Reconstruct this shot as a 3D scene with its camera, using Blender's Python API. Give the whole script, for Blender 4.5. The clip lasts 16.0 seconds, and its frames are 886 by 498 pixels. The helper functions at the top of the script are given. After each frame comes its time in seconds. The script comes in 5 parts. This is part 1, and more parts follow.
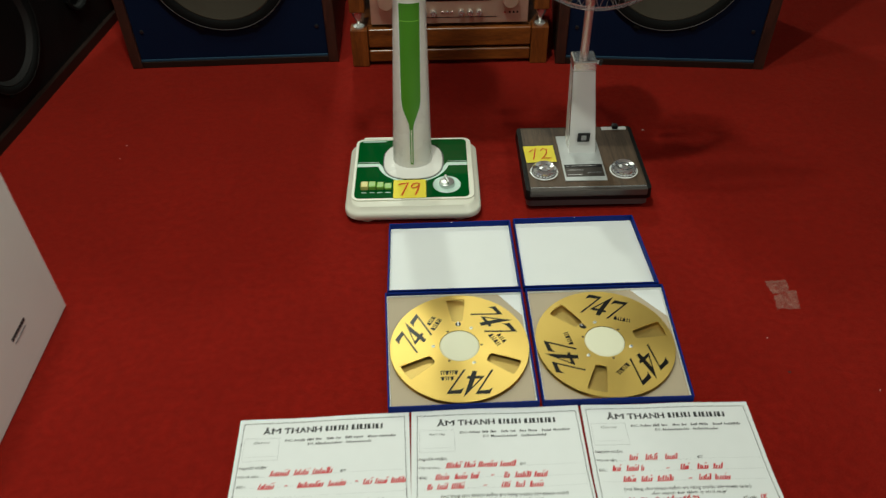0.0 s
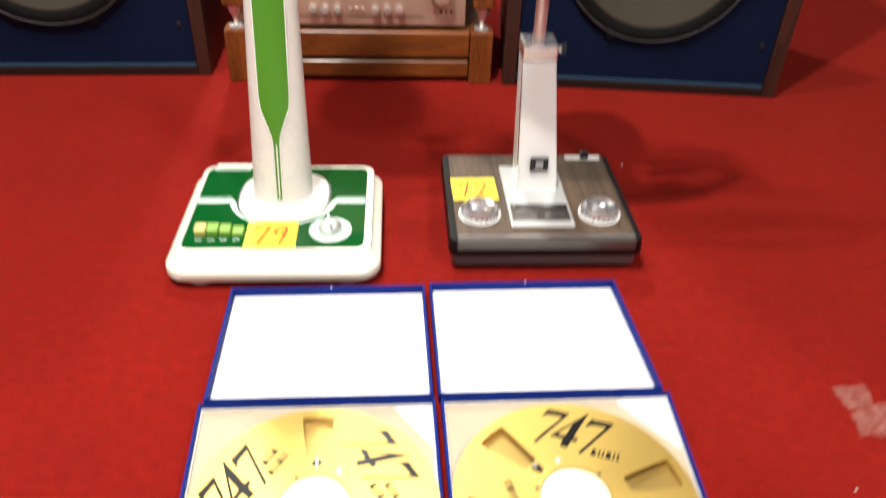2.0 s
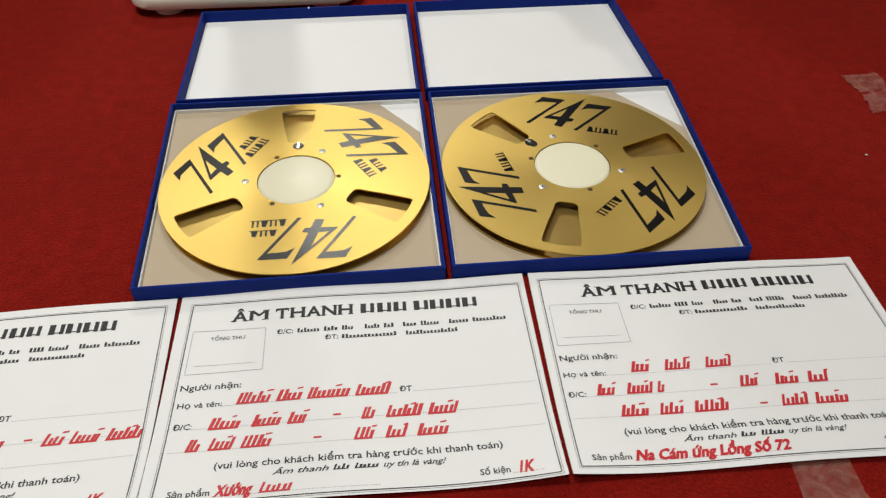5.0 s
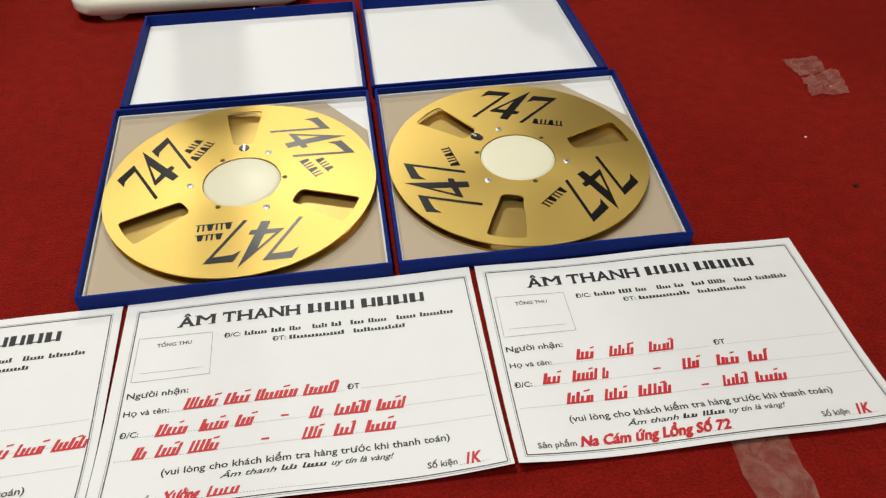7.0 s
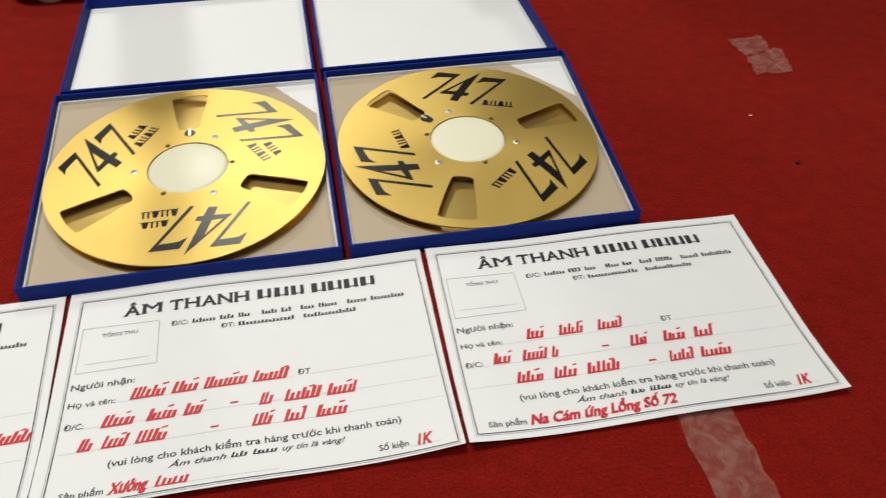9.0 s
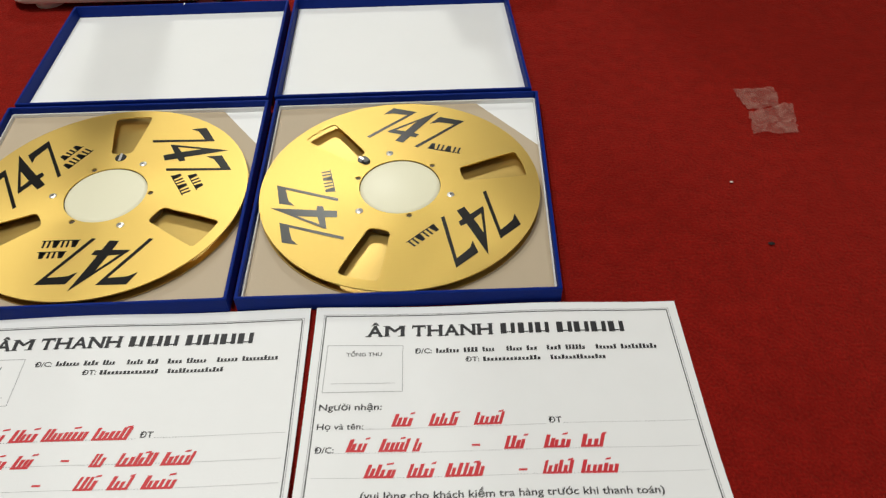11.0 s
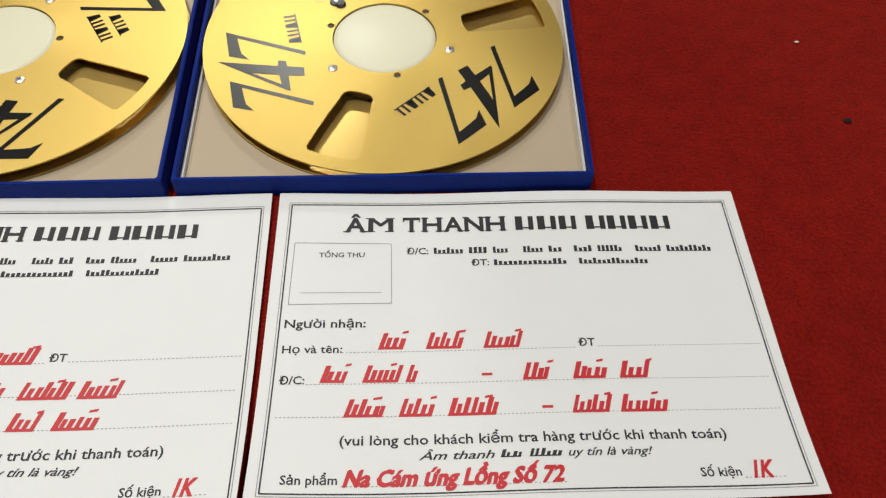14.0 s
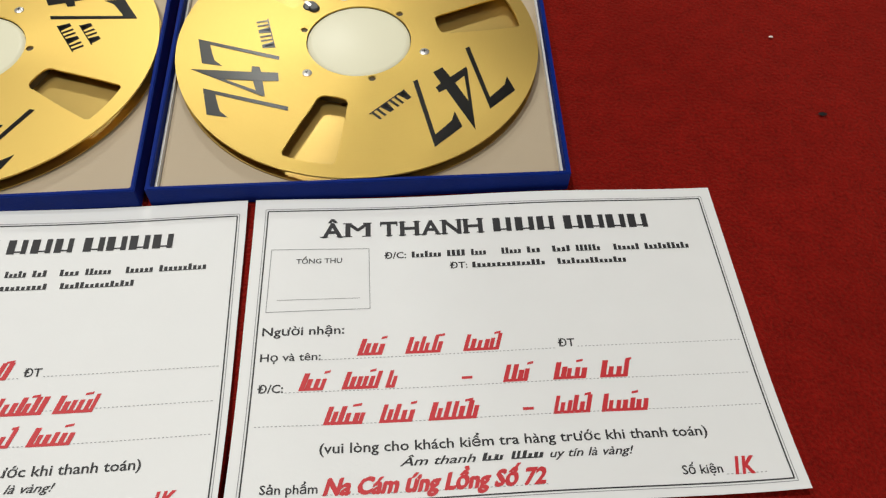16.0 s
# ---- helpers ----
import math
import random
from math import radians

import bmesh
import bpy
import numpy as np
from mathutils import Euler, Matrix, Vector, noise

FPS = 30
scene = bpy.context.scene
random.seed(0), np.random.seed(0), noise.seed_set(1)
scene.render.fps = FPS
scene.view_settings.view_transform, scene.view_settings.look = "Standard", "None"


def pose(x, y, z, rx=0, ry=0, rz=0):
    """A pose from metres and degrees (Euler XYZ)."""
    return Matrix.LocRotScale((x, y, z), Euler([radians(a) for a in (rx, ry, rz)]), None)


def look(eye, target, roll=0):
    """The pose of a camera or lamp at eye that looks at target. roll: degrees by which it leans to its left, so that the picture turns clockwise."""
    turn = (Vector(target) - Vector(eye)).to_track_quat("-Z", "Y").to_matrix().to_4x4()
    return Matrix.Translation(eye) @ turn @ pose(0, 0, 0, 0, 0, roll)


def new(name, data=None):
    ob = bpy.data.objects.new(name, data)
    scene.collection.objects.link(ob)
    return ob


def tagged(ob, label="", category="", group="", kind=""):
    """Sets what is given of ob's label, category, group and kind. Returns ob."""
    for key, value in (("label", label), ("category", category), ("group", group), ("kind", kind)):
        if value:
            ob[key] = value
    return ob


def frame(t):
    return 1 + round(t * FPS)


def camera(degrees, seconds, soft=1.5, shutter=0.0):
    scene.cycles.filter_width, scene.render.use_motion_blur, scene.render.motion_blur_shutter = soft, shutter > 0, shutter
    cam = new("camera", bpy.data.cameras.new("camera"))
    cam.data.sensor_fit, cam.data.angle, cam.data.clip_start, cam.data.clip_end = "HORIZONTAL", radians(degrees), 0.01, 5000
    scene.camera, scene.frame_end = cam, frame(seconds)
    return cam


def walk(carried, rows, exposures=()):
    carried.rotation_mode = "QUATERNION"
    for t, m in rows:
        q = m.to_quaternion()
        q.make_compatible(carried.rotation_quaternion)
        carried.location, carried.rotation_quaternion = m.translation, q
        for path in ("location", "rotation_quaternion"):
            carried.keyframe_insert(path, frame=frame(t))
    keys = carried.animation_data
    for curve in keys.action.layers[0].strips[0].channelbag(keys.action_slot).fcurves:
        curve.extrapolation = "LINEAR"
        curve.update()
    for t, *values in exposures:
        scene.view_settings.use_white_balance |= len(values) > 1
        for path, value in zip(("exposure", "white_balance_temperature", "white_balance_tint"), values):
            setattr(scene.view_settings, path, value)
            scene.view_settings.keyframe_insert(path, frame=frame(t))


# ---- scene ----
from mathutils import geometry

# camera and its walk
cam = camera(60.2, 16.0, soft=1.25, shutter=0.6)
PATH = [
    (0, (-0.2476, -0.822, 1.1379), (-0.2368, 0.6581, -0.2072), -1.01),
    (0.5, (-0.2229, -0.7066, 1.1778), (-0.1813, 0.7227, -0.2205), -0.12),
    (0.8, (-0.2012, -0.6326, 1.1816), (-0.1369, 0.8122, -0.1998), 0.77),
    (1, (-0.1754, -0.5513, 1.1659), (-0.0835, 0.9209, -0.1848), 2.09),
    (1.2, (-0.1519, -0.4992, 1.0956), (-0.036, 1.0335, -0.184), 3.40),
    (1.5, (-0.1286, -0.4006, 0.9827), (-0.0032, 1.1989, -0.2114), 4.31),
    (1.7, (-0.1192, -0.3734, 0.875), (0.001, 1.2476, -0.2902), 3.61),
    (2, (-0.1231, -0.3602, 0.7074), (-0.0047, 1.2563, -0.4642), 2.16),
    (2.2, (-0.1356, -0.3574, 0.6288), (-0.0074, 1.2272, -0.5847), 1.59),
    (2.5, (-0.1398, -0.4146, 0.542), (-0.0309, 1.1737, -0.6686), -0.06),
    (2.7, (-0.1526, -0.433, 0.5237), (-0.0252, 1.1384, -0.707), 0.05),
    (3, (-0.1533, -0.4536, 0.5118), (-0.0349, 1.0874, -0.7575), -0.03),
    (3.5, (-0.1476, -0.4637, 0.4952), (-0.0515, 1.0147, -0.8484), -0.59),
    (4, (-0.1387, -0.4645, 0.4943), (-0.0584, 0.9866, -0.8797), -0.67),
    (4.2, (-0.1327, -0.4653, 0.4932), (-0.0413, 0.978, -0.8883), -0.07),
    (6.5, (-0.089, -0.476, 0.5), (0.0614, 0.9501, -0.8941), -0.91),
    (7, (-0.0857, -0.4747, 0.4983), (0.086, 0.9448, -0.9001), -0.50),
    (7.5, (-0.0831, -0.4759, 0.4976), (0.1044, 0.9372, -0.9053), -0.03),
    (8, (-0.0778, -0.474, 0.4943), (0.1286, 0.9254, -0.9196), 0.35),
    (8.5, (-0.0782, -0.4735, 0.4932), (0.1463, 0.9089, -0.9345), 0.90),
    (9, (-0.0753, -0.4765, 0.4966), (0.1897, 0.8989, -0.931), 1.24),
    (9.2, (-0.0694, -0.4782, 0.5026), (0.2189, 0.8953, -0.9223), 1.01),
    (11.3, (0.1169, -0.3962, 0.4918), (0.0848, 0.9889, -0.9506), -1.53),
    (11.5, (0.1147, -0.3879, 0.4778), (0.0698, 0.9328, -1.0235), -1.85),
    (11.7, (0.1317, -0.3776, 0.4534), (0.0402, 0.8835, -1.0962), -3.90),
    (12, (0.1091, -0.3567, 0.4189), (0.06, 0.7981, -1.2134), -2.38),
    (12.2, (0.1041, -0.3508, 0.4001), (0.0632, 0.7631, -1.2605), -2.05),
    (12.5, (0.0956, -0.332, 0.4055), (0.0868, 0.7487, -1.2773), -0.20),
    (12.8, (0.0842, -0.3272, 0.4035), (0.0964, 0.774, -1.2659), 0.78),
    (13, (0.079, -0.3211, 0.3988), (0.104, 0.7909, -1.2634), 1.64),
    (13.5, (0.0831, -0.3089, 0.3942), (0.1299, 0.8106, -1.2625), 2.04),
    (14, (0.0868, -0.3139, 0.3971), (0.162, 0.8157, -1.2516), 2.51),
    (14.5, (0.0849, -0.3227, 0.4022), (0.1688, 0.8198, -1.2372), 2.46),
    (15, (0.089, -0.318, 0.3996), (0.1799, 0.8226, -1.2408), 2.31),
    (15.5, (0.0927, -0.3105, 0.3974), (0.1957, 0.8169, -1.2514), 2.38),
    (16, (0.0938, -0.3112, 0.3967), (0.1978, 0.8167, -1.2516), 2.31),
]

EXPOSURES = [(0.0, -0.44, 6330, -8), (0.25, -0.48, 6380, 2), (0.6, -0.52, 6420, 10), (1.0, 0.02, 6450, 12), (1.25, 0.50, 6500, 11), (1.5, 1.52, 6450, 13), (2.0, 1.02, 6430, 10), (2.15, 0.4, 6400, 10), (2.3, -0.05, 6350, 9), (2.6, -0.42, 6250, 8), (3.0, -0.44, 6250, 8), (4.2, -0.4, 6330, 8), (6.5, -0.2, 6380, 7), (9.2, -0.2, 6300, 7), (11.5, -0.3, 6280, 6), (12.2, -0.70, 6300, 7), (12.6, -0.60, 6300, 7), (13.2, -0.29, 6300, 7), (15.0, -0.23, 6300, 7), (16.0, -0.29, 6300, 7)]
walk(cam, [(t, look(eye, target, roll)) for t, eye, target, roll in PATH], EXPOSURES)

# world and lights
world = bpy.data.worlds.new("world")
scene.world = world
world.use_nodes = True
world.node_tree.nodes["Background"].inputs[0].default_value = (0.55, 0.6, 0.7, 1)
world.node_tree.nodes["Background"].inputs[1].default_value = 0.02


def ceiling_lamp(x, y, z, size, watts, colour):
    data = bpy.data.lights.new("ceiling_lamp", "AREA")
    data.shape, data.size, data.energy, data.color = "DISK", size, watts, colour
    ob = new("ceiling_lamp", data)
    ob.matrix_world = pose(x, y, z)
    return ob


WHITE = (1.0, 0.965, 0.88)
ceiling_lamp(-0.54, 0.04, 2.78, 0.10, 44, WHITE)
ceiling_lamp(-1.15, 0.55, 2.78, 0.10, 23, WHITE)
ceiling_lamp(1.30, -1.20, 2.78, 0.40, 36, WHITE)
back_lamp = ceiling_lamp(0, 0, 0, 0.24, 41, WHITE)
back_lamp.name = "rear_ceiling_lamp"
back_lamp.matrix_world = look((-0.57, 3.38, 2.76), (-0.50, 0.6, 0.0))

# ---------------------------------------------------------------- materials


def shader(name, base, rough=0.5, metal=0.0, vary=0.0, scale=30.0, bump=0.0, bump_scale=300.0, alpha=1.0, **more):
    m = bpy.data.materials.new(name)
    m.use_nodes = True
    nt = m.node_tree
    b = nt.nodes["Principled BSDF"]
    b.inputs["Base Color"].default_value = (*base, 1)
    b.inputs["Roughness"].default_value = rough
    b.inputs["Metallic"].default_value = metal
    b.inputs["Alpha"].default_value = alpha
    for key, value in more.items():
        b.inputs[key.replace("_", " ")].default_value = value
    tc = nt.nodes.new("ShaderNodeTexCoord")
    if vary:
        n = nt.nodes.new("ShaderNodeTexNoise")
        n.inputs["Scale"].default_value, n.inputs["Detail"].default_value = scale, 5
        nt.links.new(tc.outputs["Object"], n.inputs["Vector"])
        mix = nt.nodes.new("ShaderNodeMix")
        mix.data_type = "RGBA"
        mix.inputs[6].default_value = (*[c * (1 - vary) for c in base], 1)
        mix.inputs[7].default_value = (*[min(1, c * (1 + vary)) for c in base], 1)
        nt.links.new(n.outputs["Fac"], mix.inputs[0])
        nt.links.new(mix.outputs[2], b.inputs["Base Color"])
        ramp = nt.nodes.new("ShaderNodeMapRange")
        ramp.inputs[3].default_value, ramp.inputs[4].default_value = max(0.02, rough - 0.08), min(1, rough + 0.08)
        nt.links.new(n.outputs["Fac"], ramp.inputs[0])
        nt.links.new(ramp.outputs[0], b.inputs["Roughness"])
    if bump:
        n2 = nt.nodes.new("ShaderNodeTexNoise")
        n2.inputs["Scale"].default_value, n2.inputs["Detail"].default_value = bump_scale, 4
        nt.links.new(tc.outputs["Object"], n2.inputs["Vector"])
        bm_ = nt.nodes.new("ShaderNodeBump")
        bm_.inputs["Strength"].default_value, bm_.inputs["Distance"].default_value = bump, 0.001
        nt.links.new(n2.outputs["Fac"], bm_.inputs["Height"])
        nt.links.new(bm_.outputs[0], b.inputs["Normal"])
    return m


def carpet_shader():
    m = bpy.data.materials.new("red_carpet")
    m.use_nodes = True
    nt = m.node_tree
    b = nt.nodes["Principled BSDF"]
    b.inputs["Roughness"].default_value = 0.95
    b.inputs["Specular IOR Level"].default_value = 0.1
    b.inputs["Sheen Weight"].default_value = 0.12
    b.inputs["Sheen Roughness"].default_value = 0.5
    b.inputs["Sheen Tint"].default_value = (1.0, 0.22, 0.12, 1)
    tc = nt.nodes.new("ShaderNodeTexCoord")
    fine, mid, big = (nt.nodes.new("ShaderNodeTexNoise") for _ in range(3))
    for n, s, d in ((fine, 420, 4), (mid, 60, 5), (big, 5, 4)):
        n.inputs["Scale"].default_value, n.inputs["Detail"].default_value = s, d
        nt.links.new(tc.outputs["Object"], n.inputs["Vector"])

    def mixed(fac, lo, hi, a, bcol):
        r = nt.nodes.new("ShaderNodeMapRange")
        r.inputs[1].default_value, r.inputs[2].default_value = lo, hi
        nt.links.new(fac, r.inputs[0])
        x = nt.nodes.new("ShaderNodeMix")
        x.data_type = "RGBA"
        for slot, v in ((6, a), (7, bcol)):
            if isinstance(v, tuple):
                x.inputs[slot].default_value = (*v, 1)
            else:
                nt.links.new(v, x.inputs[slot])
        nt.links.new(r.outputs[0], x.inputs[0])
        return x.outputs[2]

    pile = mixed(fine.outputs["Fac"], 0.32, 0.68, (0.135, 0.0034, 0.0021), (0.31, 0.0100, 0.0060))
    worn = mixed(mid.outputs["Fac"], 0.35, 0.7, (0.16, 0.0042, 0.0026), (0.27, 0.0082, 0.0050))
    half = nt.nodes.new("ShaderNodeMix")
    half.data_type = "RGBA"
    half.inputs[0].default_value = 0.45
    nt.links.new(pile, half.inputs[6])
    nt.links.new(worn, half.inputs[7])
    stain = mixed(big.outputs["Fac"], 0.3, 0.62, (0.15, 0.0040, 0.0024), half.outputs[2])
    half2 = nt.nodes.new("ShaderNodeMix")
    half2.data_type = "RGBA"
    half2.inputs[0].default_value = 0.35
    nt.links.new(half.outputs[2], half2.inputs[6])
    nt.links.new(stain, half2.inputs[7])
    nt.links.new(half2.outputs[2], b.inputs["Base Color"])
    add = nt.nodes.new("ShaderNodeMath")
    add.operation = "ADD"
    nt.links.new(fine.outputs["Fac"], add.inputs[0])
    nt.links.new(mid.outputs["Fac"], add.inputs[1])
    bump = nt.nodes.new("ShaderNodeBump")
    bump.inputs["Strength"].default_value, bump.inputs["Distance"].default_value = 0.9, 0.0035
    nt.links.new(add.outputs[0], bump.inputs["Height"])
    nt.links.new(bump.outputs[0], b.inputs["Normal"])
    return m


def wood_shader(name, dark, light, rough=0.35, along="X", coat=0.3, stretch=14.0):
    m = bpy.data.materials.new(name)
    m.use_nodes = True
    nt = m.node_tree
    b = nt.nodes["Principled BSDF"]
    b.inputs["Roughness"].default_value = rough
    b.inputs["Coat Weight"].default_value = coat
    b.inputs["Coat Roughness"].default_value = 0.2
    tc = nt.nodes.new("ShaderNodeTexCoord")
    mp = nt.nodes.new("ShaderNodeMapping")
    mp.inputs["Scale"].default_value = [1 if a == along else stretch for a in "XYZ"]
    nt.links.new(tc.outputs["Object"], mp.inputs[0])
    n, g = nt.nodes.new("ShaderNodeTexNoise"), nt.nodes.new("ShaderNodeTexNoise")
    n.inputs["Scale"].default_value, n.inputs["Detail"].default_value, n.inputs["Distortion"].default_value = 5, 6, 0.6
    g.inputs["Scale"].default_value, g.inputs["Detail"].default_value = 40, 3
    for q in (n, g):
        nt.links.new(mp.outputs[0], q.inputs["Vector"])
    s = nt.nodes.new("ShaderNodeMath")
    s.operation = "MULTIPLY_ADD"
    s.inputs[1].default_value = 0.5
    nt.links.new(g.outputs["Fac"], s.inputs[0])
    h = nt.nodes.new("ShaderNodeMath")
    h.operation = "MULTIPLY"
    h.inputs[1].default_value = 0.6
    nt.links.new(n.outputs["Fac"], h.inputs[0])
    nt.links.new(h.outputs[0], s.inputs[2])
    ramp = nt.nodes.new("ShaderNodeValToRGB")
    ramp.color_ramp.elements[0].position, ramp.color_ramp.elements[0].color = 0.38, (*dark, 1)
    ramp.color_ramp.elements[1].position, ramp.color_ramp.elements[1].color = 0.7, (*light, 1)
    nt.links.new(s.outputs[0], ramp.inputs[0])
    nt.links.new(ramp.outputs[0], b.inputs["Base Color"])
    bump = nt.nodes.new("ShaderNodeBump")
    bump.inputs["Strength"].default_value, bump.inputs["Distance"].default_value = 0.15, 0.0005
    nt.links.new(s.outputs[0], bump.inputs["Height"])
    nt.links.new(bump.outputs[0], b.inputs["Normal"])
    return m


def spun_metal(name, base, rough, aniso):
    """Turned metal: fine rings about the middle, gloss drawn out across them."""
    m = shader(name, base, rough, 1.0)
    nt = m.node_tree
    b = nt.nodes["Principled BSDF"]
    b.inputs["Anisotropic"].default_value = aniso
    tan = nt.nodes.new("ShaderNodeTangent")
    tan.direction_type, tan.axis = "RADIAL", "Z"
    nt.links.new(tan.outputs[0], b.inputs["Tangent"])
    tc = nt.nodes.new("ShaderNodeTexCoord")
    ln = nt.nodes.new("ShaderNodeVectorMath")
    ln.operation = "LENGTH"
    flat = nt.nodes.new("ShaderNodeVectorMath")
    flat.operation = "MULTIPLY"
    flat.inputs[1].default_value = (1, 1, 0)
    nt.links.new(tc.outputs["Object"], flat.inputs[0])
    nt.links.new(flat.outputs[0], ln.inputs[0])
    rings = nt.nodes.new("ShaderNodeTexNoise")
    rings.noise_dimensions = "1D"
    rings.inputs["Scale"].default_value, rings.inputs["Detail"].default_value = 900, 3
    nt.links.new(ln.outputs["Value"], rings.inputs["W"])
    mr = nt.nodes.new("ShaderNodeMapRange")
    mr.inputs[3].default_value, mr.inputs[4].default_value = rough - 0.05, rough + 0.06
    nt.links.new(rings.outputs["Fac"], mr.inputs[0])
    nt.links.new(mr.outputs[0], b.inputs["Roughness"])
    bump = nt.nodes.new("ShaderNodeBump")
    bump.inputs["Strength"].default_value, bump.inputs["Distance"].default_value = 0.08, 0.0002
    nt.links.new(rings.outputs["Fac"], bump.inputs["Height"])
    nt.links.new(bump.outputs[0], b.inputs["Normal"])
    return m


def tape_shader():
    """Old clear tape: a thin film, cloudy in patches, with creases."""
    m = shader("old_clear_tape", (0.50, 0.27, 0.22), 0.22, 0.0, bump=1.0, bump_scale=90)
    nt = m.node_tree
    tc = nt.nodes.new("ShaderNodeTexCoord")
    n = nt.nodes.new("ShaderNodeTexNoise")
    n.inputs["Scale"].default_value, n.inputs["Detail"].default_value, n.inputs["Distortion"].default_value = 70, 6, 1.2
    nt.links.new(tc.outputs["Object"], n.inputs["Vector"])
    r = nt.nodes.new("ShaderNodeMapRange")
    r.inputs[1].default_value, r.inputs[2].default_value = 0.40, 0.75
    r.inputs[3].default_value, r.inputs[4].default_value = 0.17, 0.50
    nt.links.new(n.outputs["Fac"], r.inputs[0])
    nt.links.new(r.outputs[0], nt.nodes["Principled BSDF"].inputs["Alpha"])
    return m


CARPET = carpet_shader()
WALL = shader("wall_paint", (0.30, 0.30, 0.30), 0.85, vary=0.06, scale=6, bump=0.2, bump_scale=90)
CEILING = shader("ceiling_paint", (0.66, 0.66, 0.65), 0.9, vary=0.04, scale=5, bump=0.1, bump_scale=80)
PAPER = shader("white_paper", (0.80, 0.81, 0.82), 0.75, vary=0.02, scale=40, bump=0.08, bump_scale=500)
INK = shader("black_print", (0.022, 0.022, 0.026), 0.6)
GREYINK = shader("grey_print", (0.30, 0.30, 0.32), 0.7)
REDINK = shader("red_marker", (0.55, 0.022, 0.032), 0.55, vary=0.15, scale=300)
ORANGEINK = shader("orange_red_pen", (0.66, 0.050, 0.018), 0.55, vary=0.15, scale=300)
SATIN = shader("satin_silver_metal", (0.80, 0.80, 0.80), 0.22, 0.85, vary=0.05, scale=120)
DARKALU = shader("dark_brushed_strip", (0.14, 0.125, 0.115), 0.34, 0.7, vary=0.12, scale=90)
PLATE = shader("pale_silver_plate", (0.66, 0.68, 0.68), 0.35, 0.4, vary=0.05, scale=60)
TAGPRINT = shader("pale_green_tag", (0.30, 0.46, 0.38), 0.4)
POLISHED = shader("polished_facets", (0.82, 0.83, 0.85), 0.12, 0.88)
BLUECARD = shader("blue_covered_card", (0.004, 0.020, 0.19), 0.6, vary=0.18, scale=60, bump=0.25, bump_scale=700, Specular_IOR_Level=0.1)
WHITECARD = shader("white_lining_card", (0.80, 0.81, 0.815), 0.55, vary=0.03, scale=12, bump=0.1, bump_scale=200)
BEIGECARD = shader("beige_card", (0.47, 0.385, 0.275), 0.65, vary=0.06, scale=18, bump=0.15, bump_scale=300)
GOLD = spun_metal("gold_anodised_aluminium", (0.90, 0.66, 0.20), 0.54, 0.34)
DEEPGOLD = spun_metal("deep_gold_anodised_aluminium", (0.76, 0.55, 0.16), 0.50, 0.40)
# Flange gold darkened: the shade between the two flanges is put into its colour.
SHADEDGOLD = shader("shade_darkened_gold", (0.62, 0.44, 0.14), 0.44, 1.0, vary=0.08, scale=30)
HUB = shader("cream_plastic", (0.80, 0.78, 0.60), 0.34, Specular_IOR_Level=0.20)
DARKHUB = shader("dark_reel_core", (0.085, 0.062, 0.036), 0.5)
BLACKPRINT = shader("gloss_black_print", (0.008, 0.008, 0.008), 0.32, Specular_IOR_Level=0.40)
STEEL = shader("screw_steel", (0.75, 0.75, 0.74), 0.38, 0.75, vary=0.08, scale=200)
PINKCHROME = shader("polished_pole", (0.74, 0.62, 0.60), 0.30, 0.7)
DARKROD = shader("dark_bronze_rod", (0.30, 0.22, 0.20), 0.3, 0.9)
ALU = shader("brushed_aluminium", (0.72, 0.73, 0.73), 0.32, 1.0, vary=0.08, scale=120, bump=0.1, bump_scale=400)
IVORY = shader("aged_ivory_plastic", (0.74, 0.72, 0.62), 0.32, vary=0.04, scale=14, bump=0.05, bump_scale=250)
STEMIVORY = shader("ivory_stem_plastic", (0.78, 0.76, 0.72), 0.28, vary=0.03, scale=10)
WHITEPAINT = shader("white_enamel", (0.82, 0.82, 0.82), 0.25, vary=0.02, scale=20)
GREEN = shader("dark_green_panel", (0.003, 0.070, 0.012), 0.07, bump=0.03, bump_scale=60, Specular_IOR_Level=0.30)
LIME = shader("lime_green_plastic", (0.075, 0.26, 0.018), 0.34, vary=0.10, scale=10)
PALELIME = shader("pale_lime_plastic", (0.22, 0.50, 0.08), 0.35, vary=0.08, scale=30)
BANDGREY = shader("pale_band_print", (0.48, 0.63, 0.56), 0.35)
YELLOW = shader("yellow_sticky_note", (0.85, 0.70, 0.06), 0.7, vary=0.04, scale=40)
KEYYELLOW = shader("yellowed_key_plastic", (0.62, 0.55, 0.18), 0.35, vary=0.08, scale=60)
KEYGREEN = shader("green_key_plastic", (0.22, 0.42, 0.06), 0.35, vary=0.08, scale=60)
WALNUT = wood_shader("walnut_laminate", (0.040, 0.025, 0.015), (0.120, 0.076, 0.047), 0.5, "Y", 0.04, 22)
CABWOOD = wood_shader("speaker_veneer", (0.016, 0.005, 0.003), (0.055, 0.015, 0.008), 0.5, "Z", 0.04, 10)
RACKWOOD = wood_shader("oiled_rack_wood", (0.080, 0.021, 0.004), (0.26, 0.074, 0.012), 0.38, "X", 0.25, 9)
RACKWOODV = wood_shader("oiled_rack_wood_upright", (0.078, 0.020, 0.004), (0.24, 0.066, 0.011), 0.38, "Z", 0.25, 9)
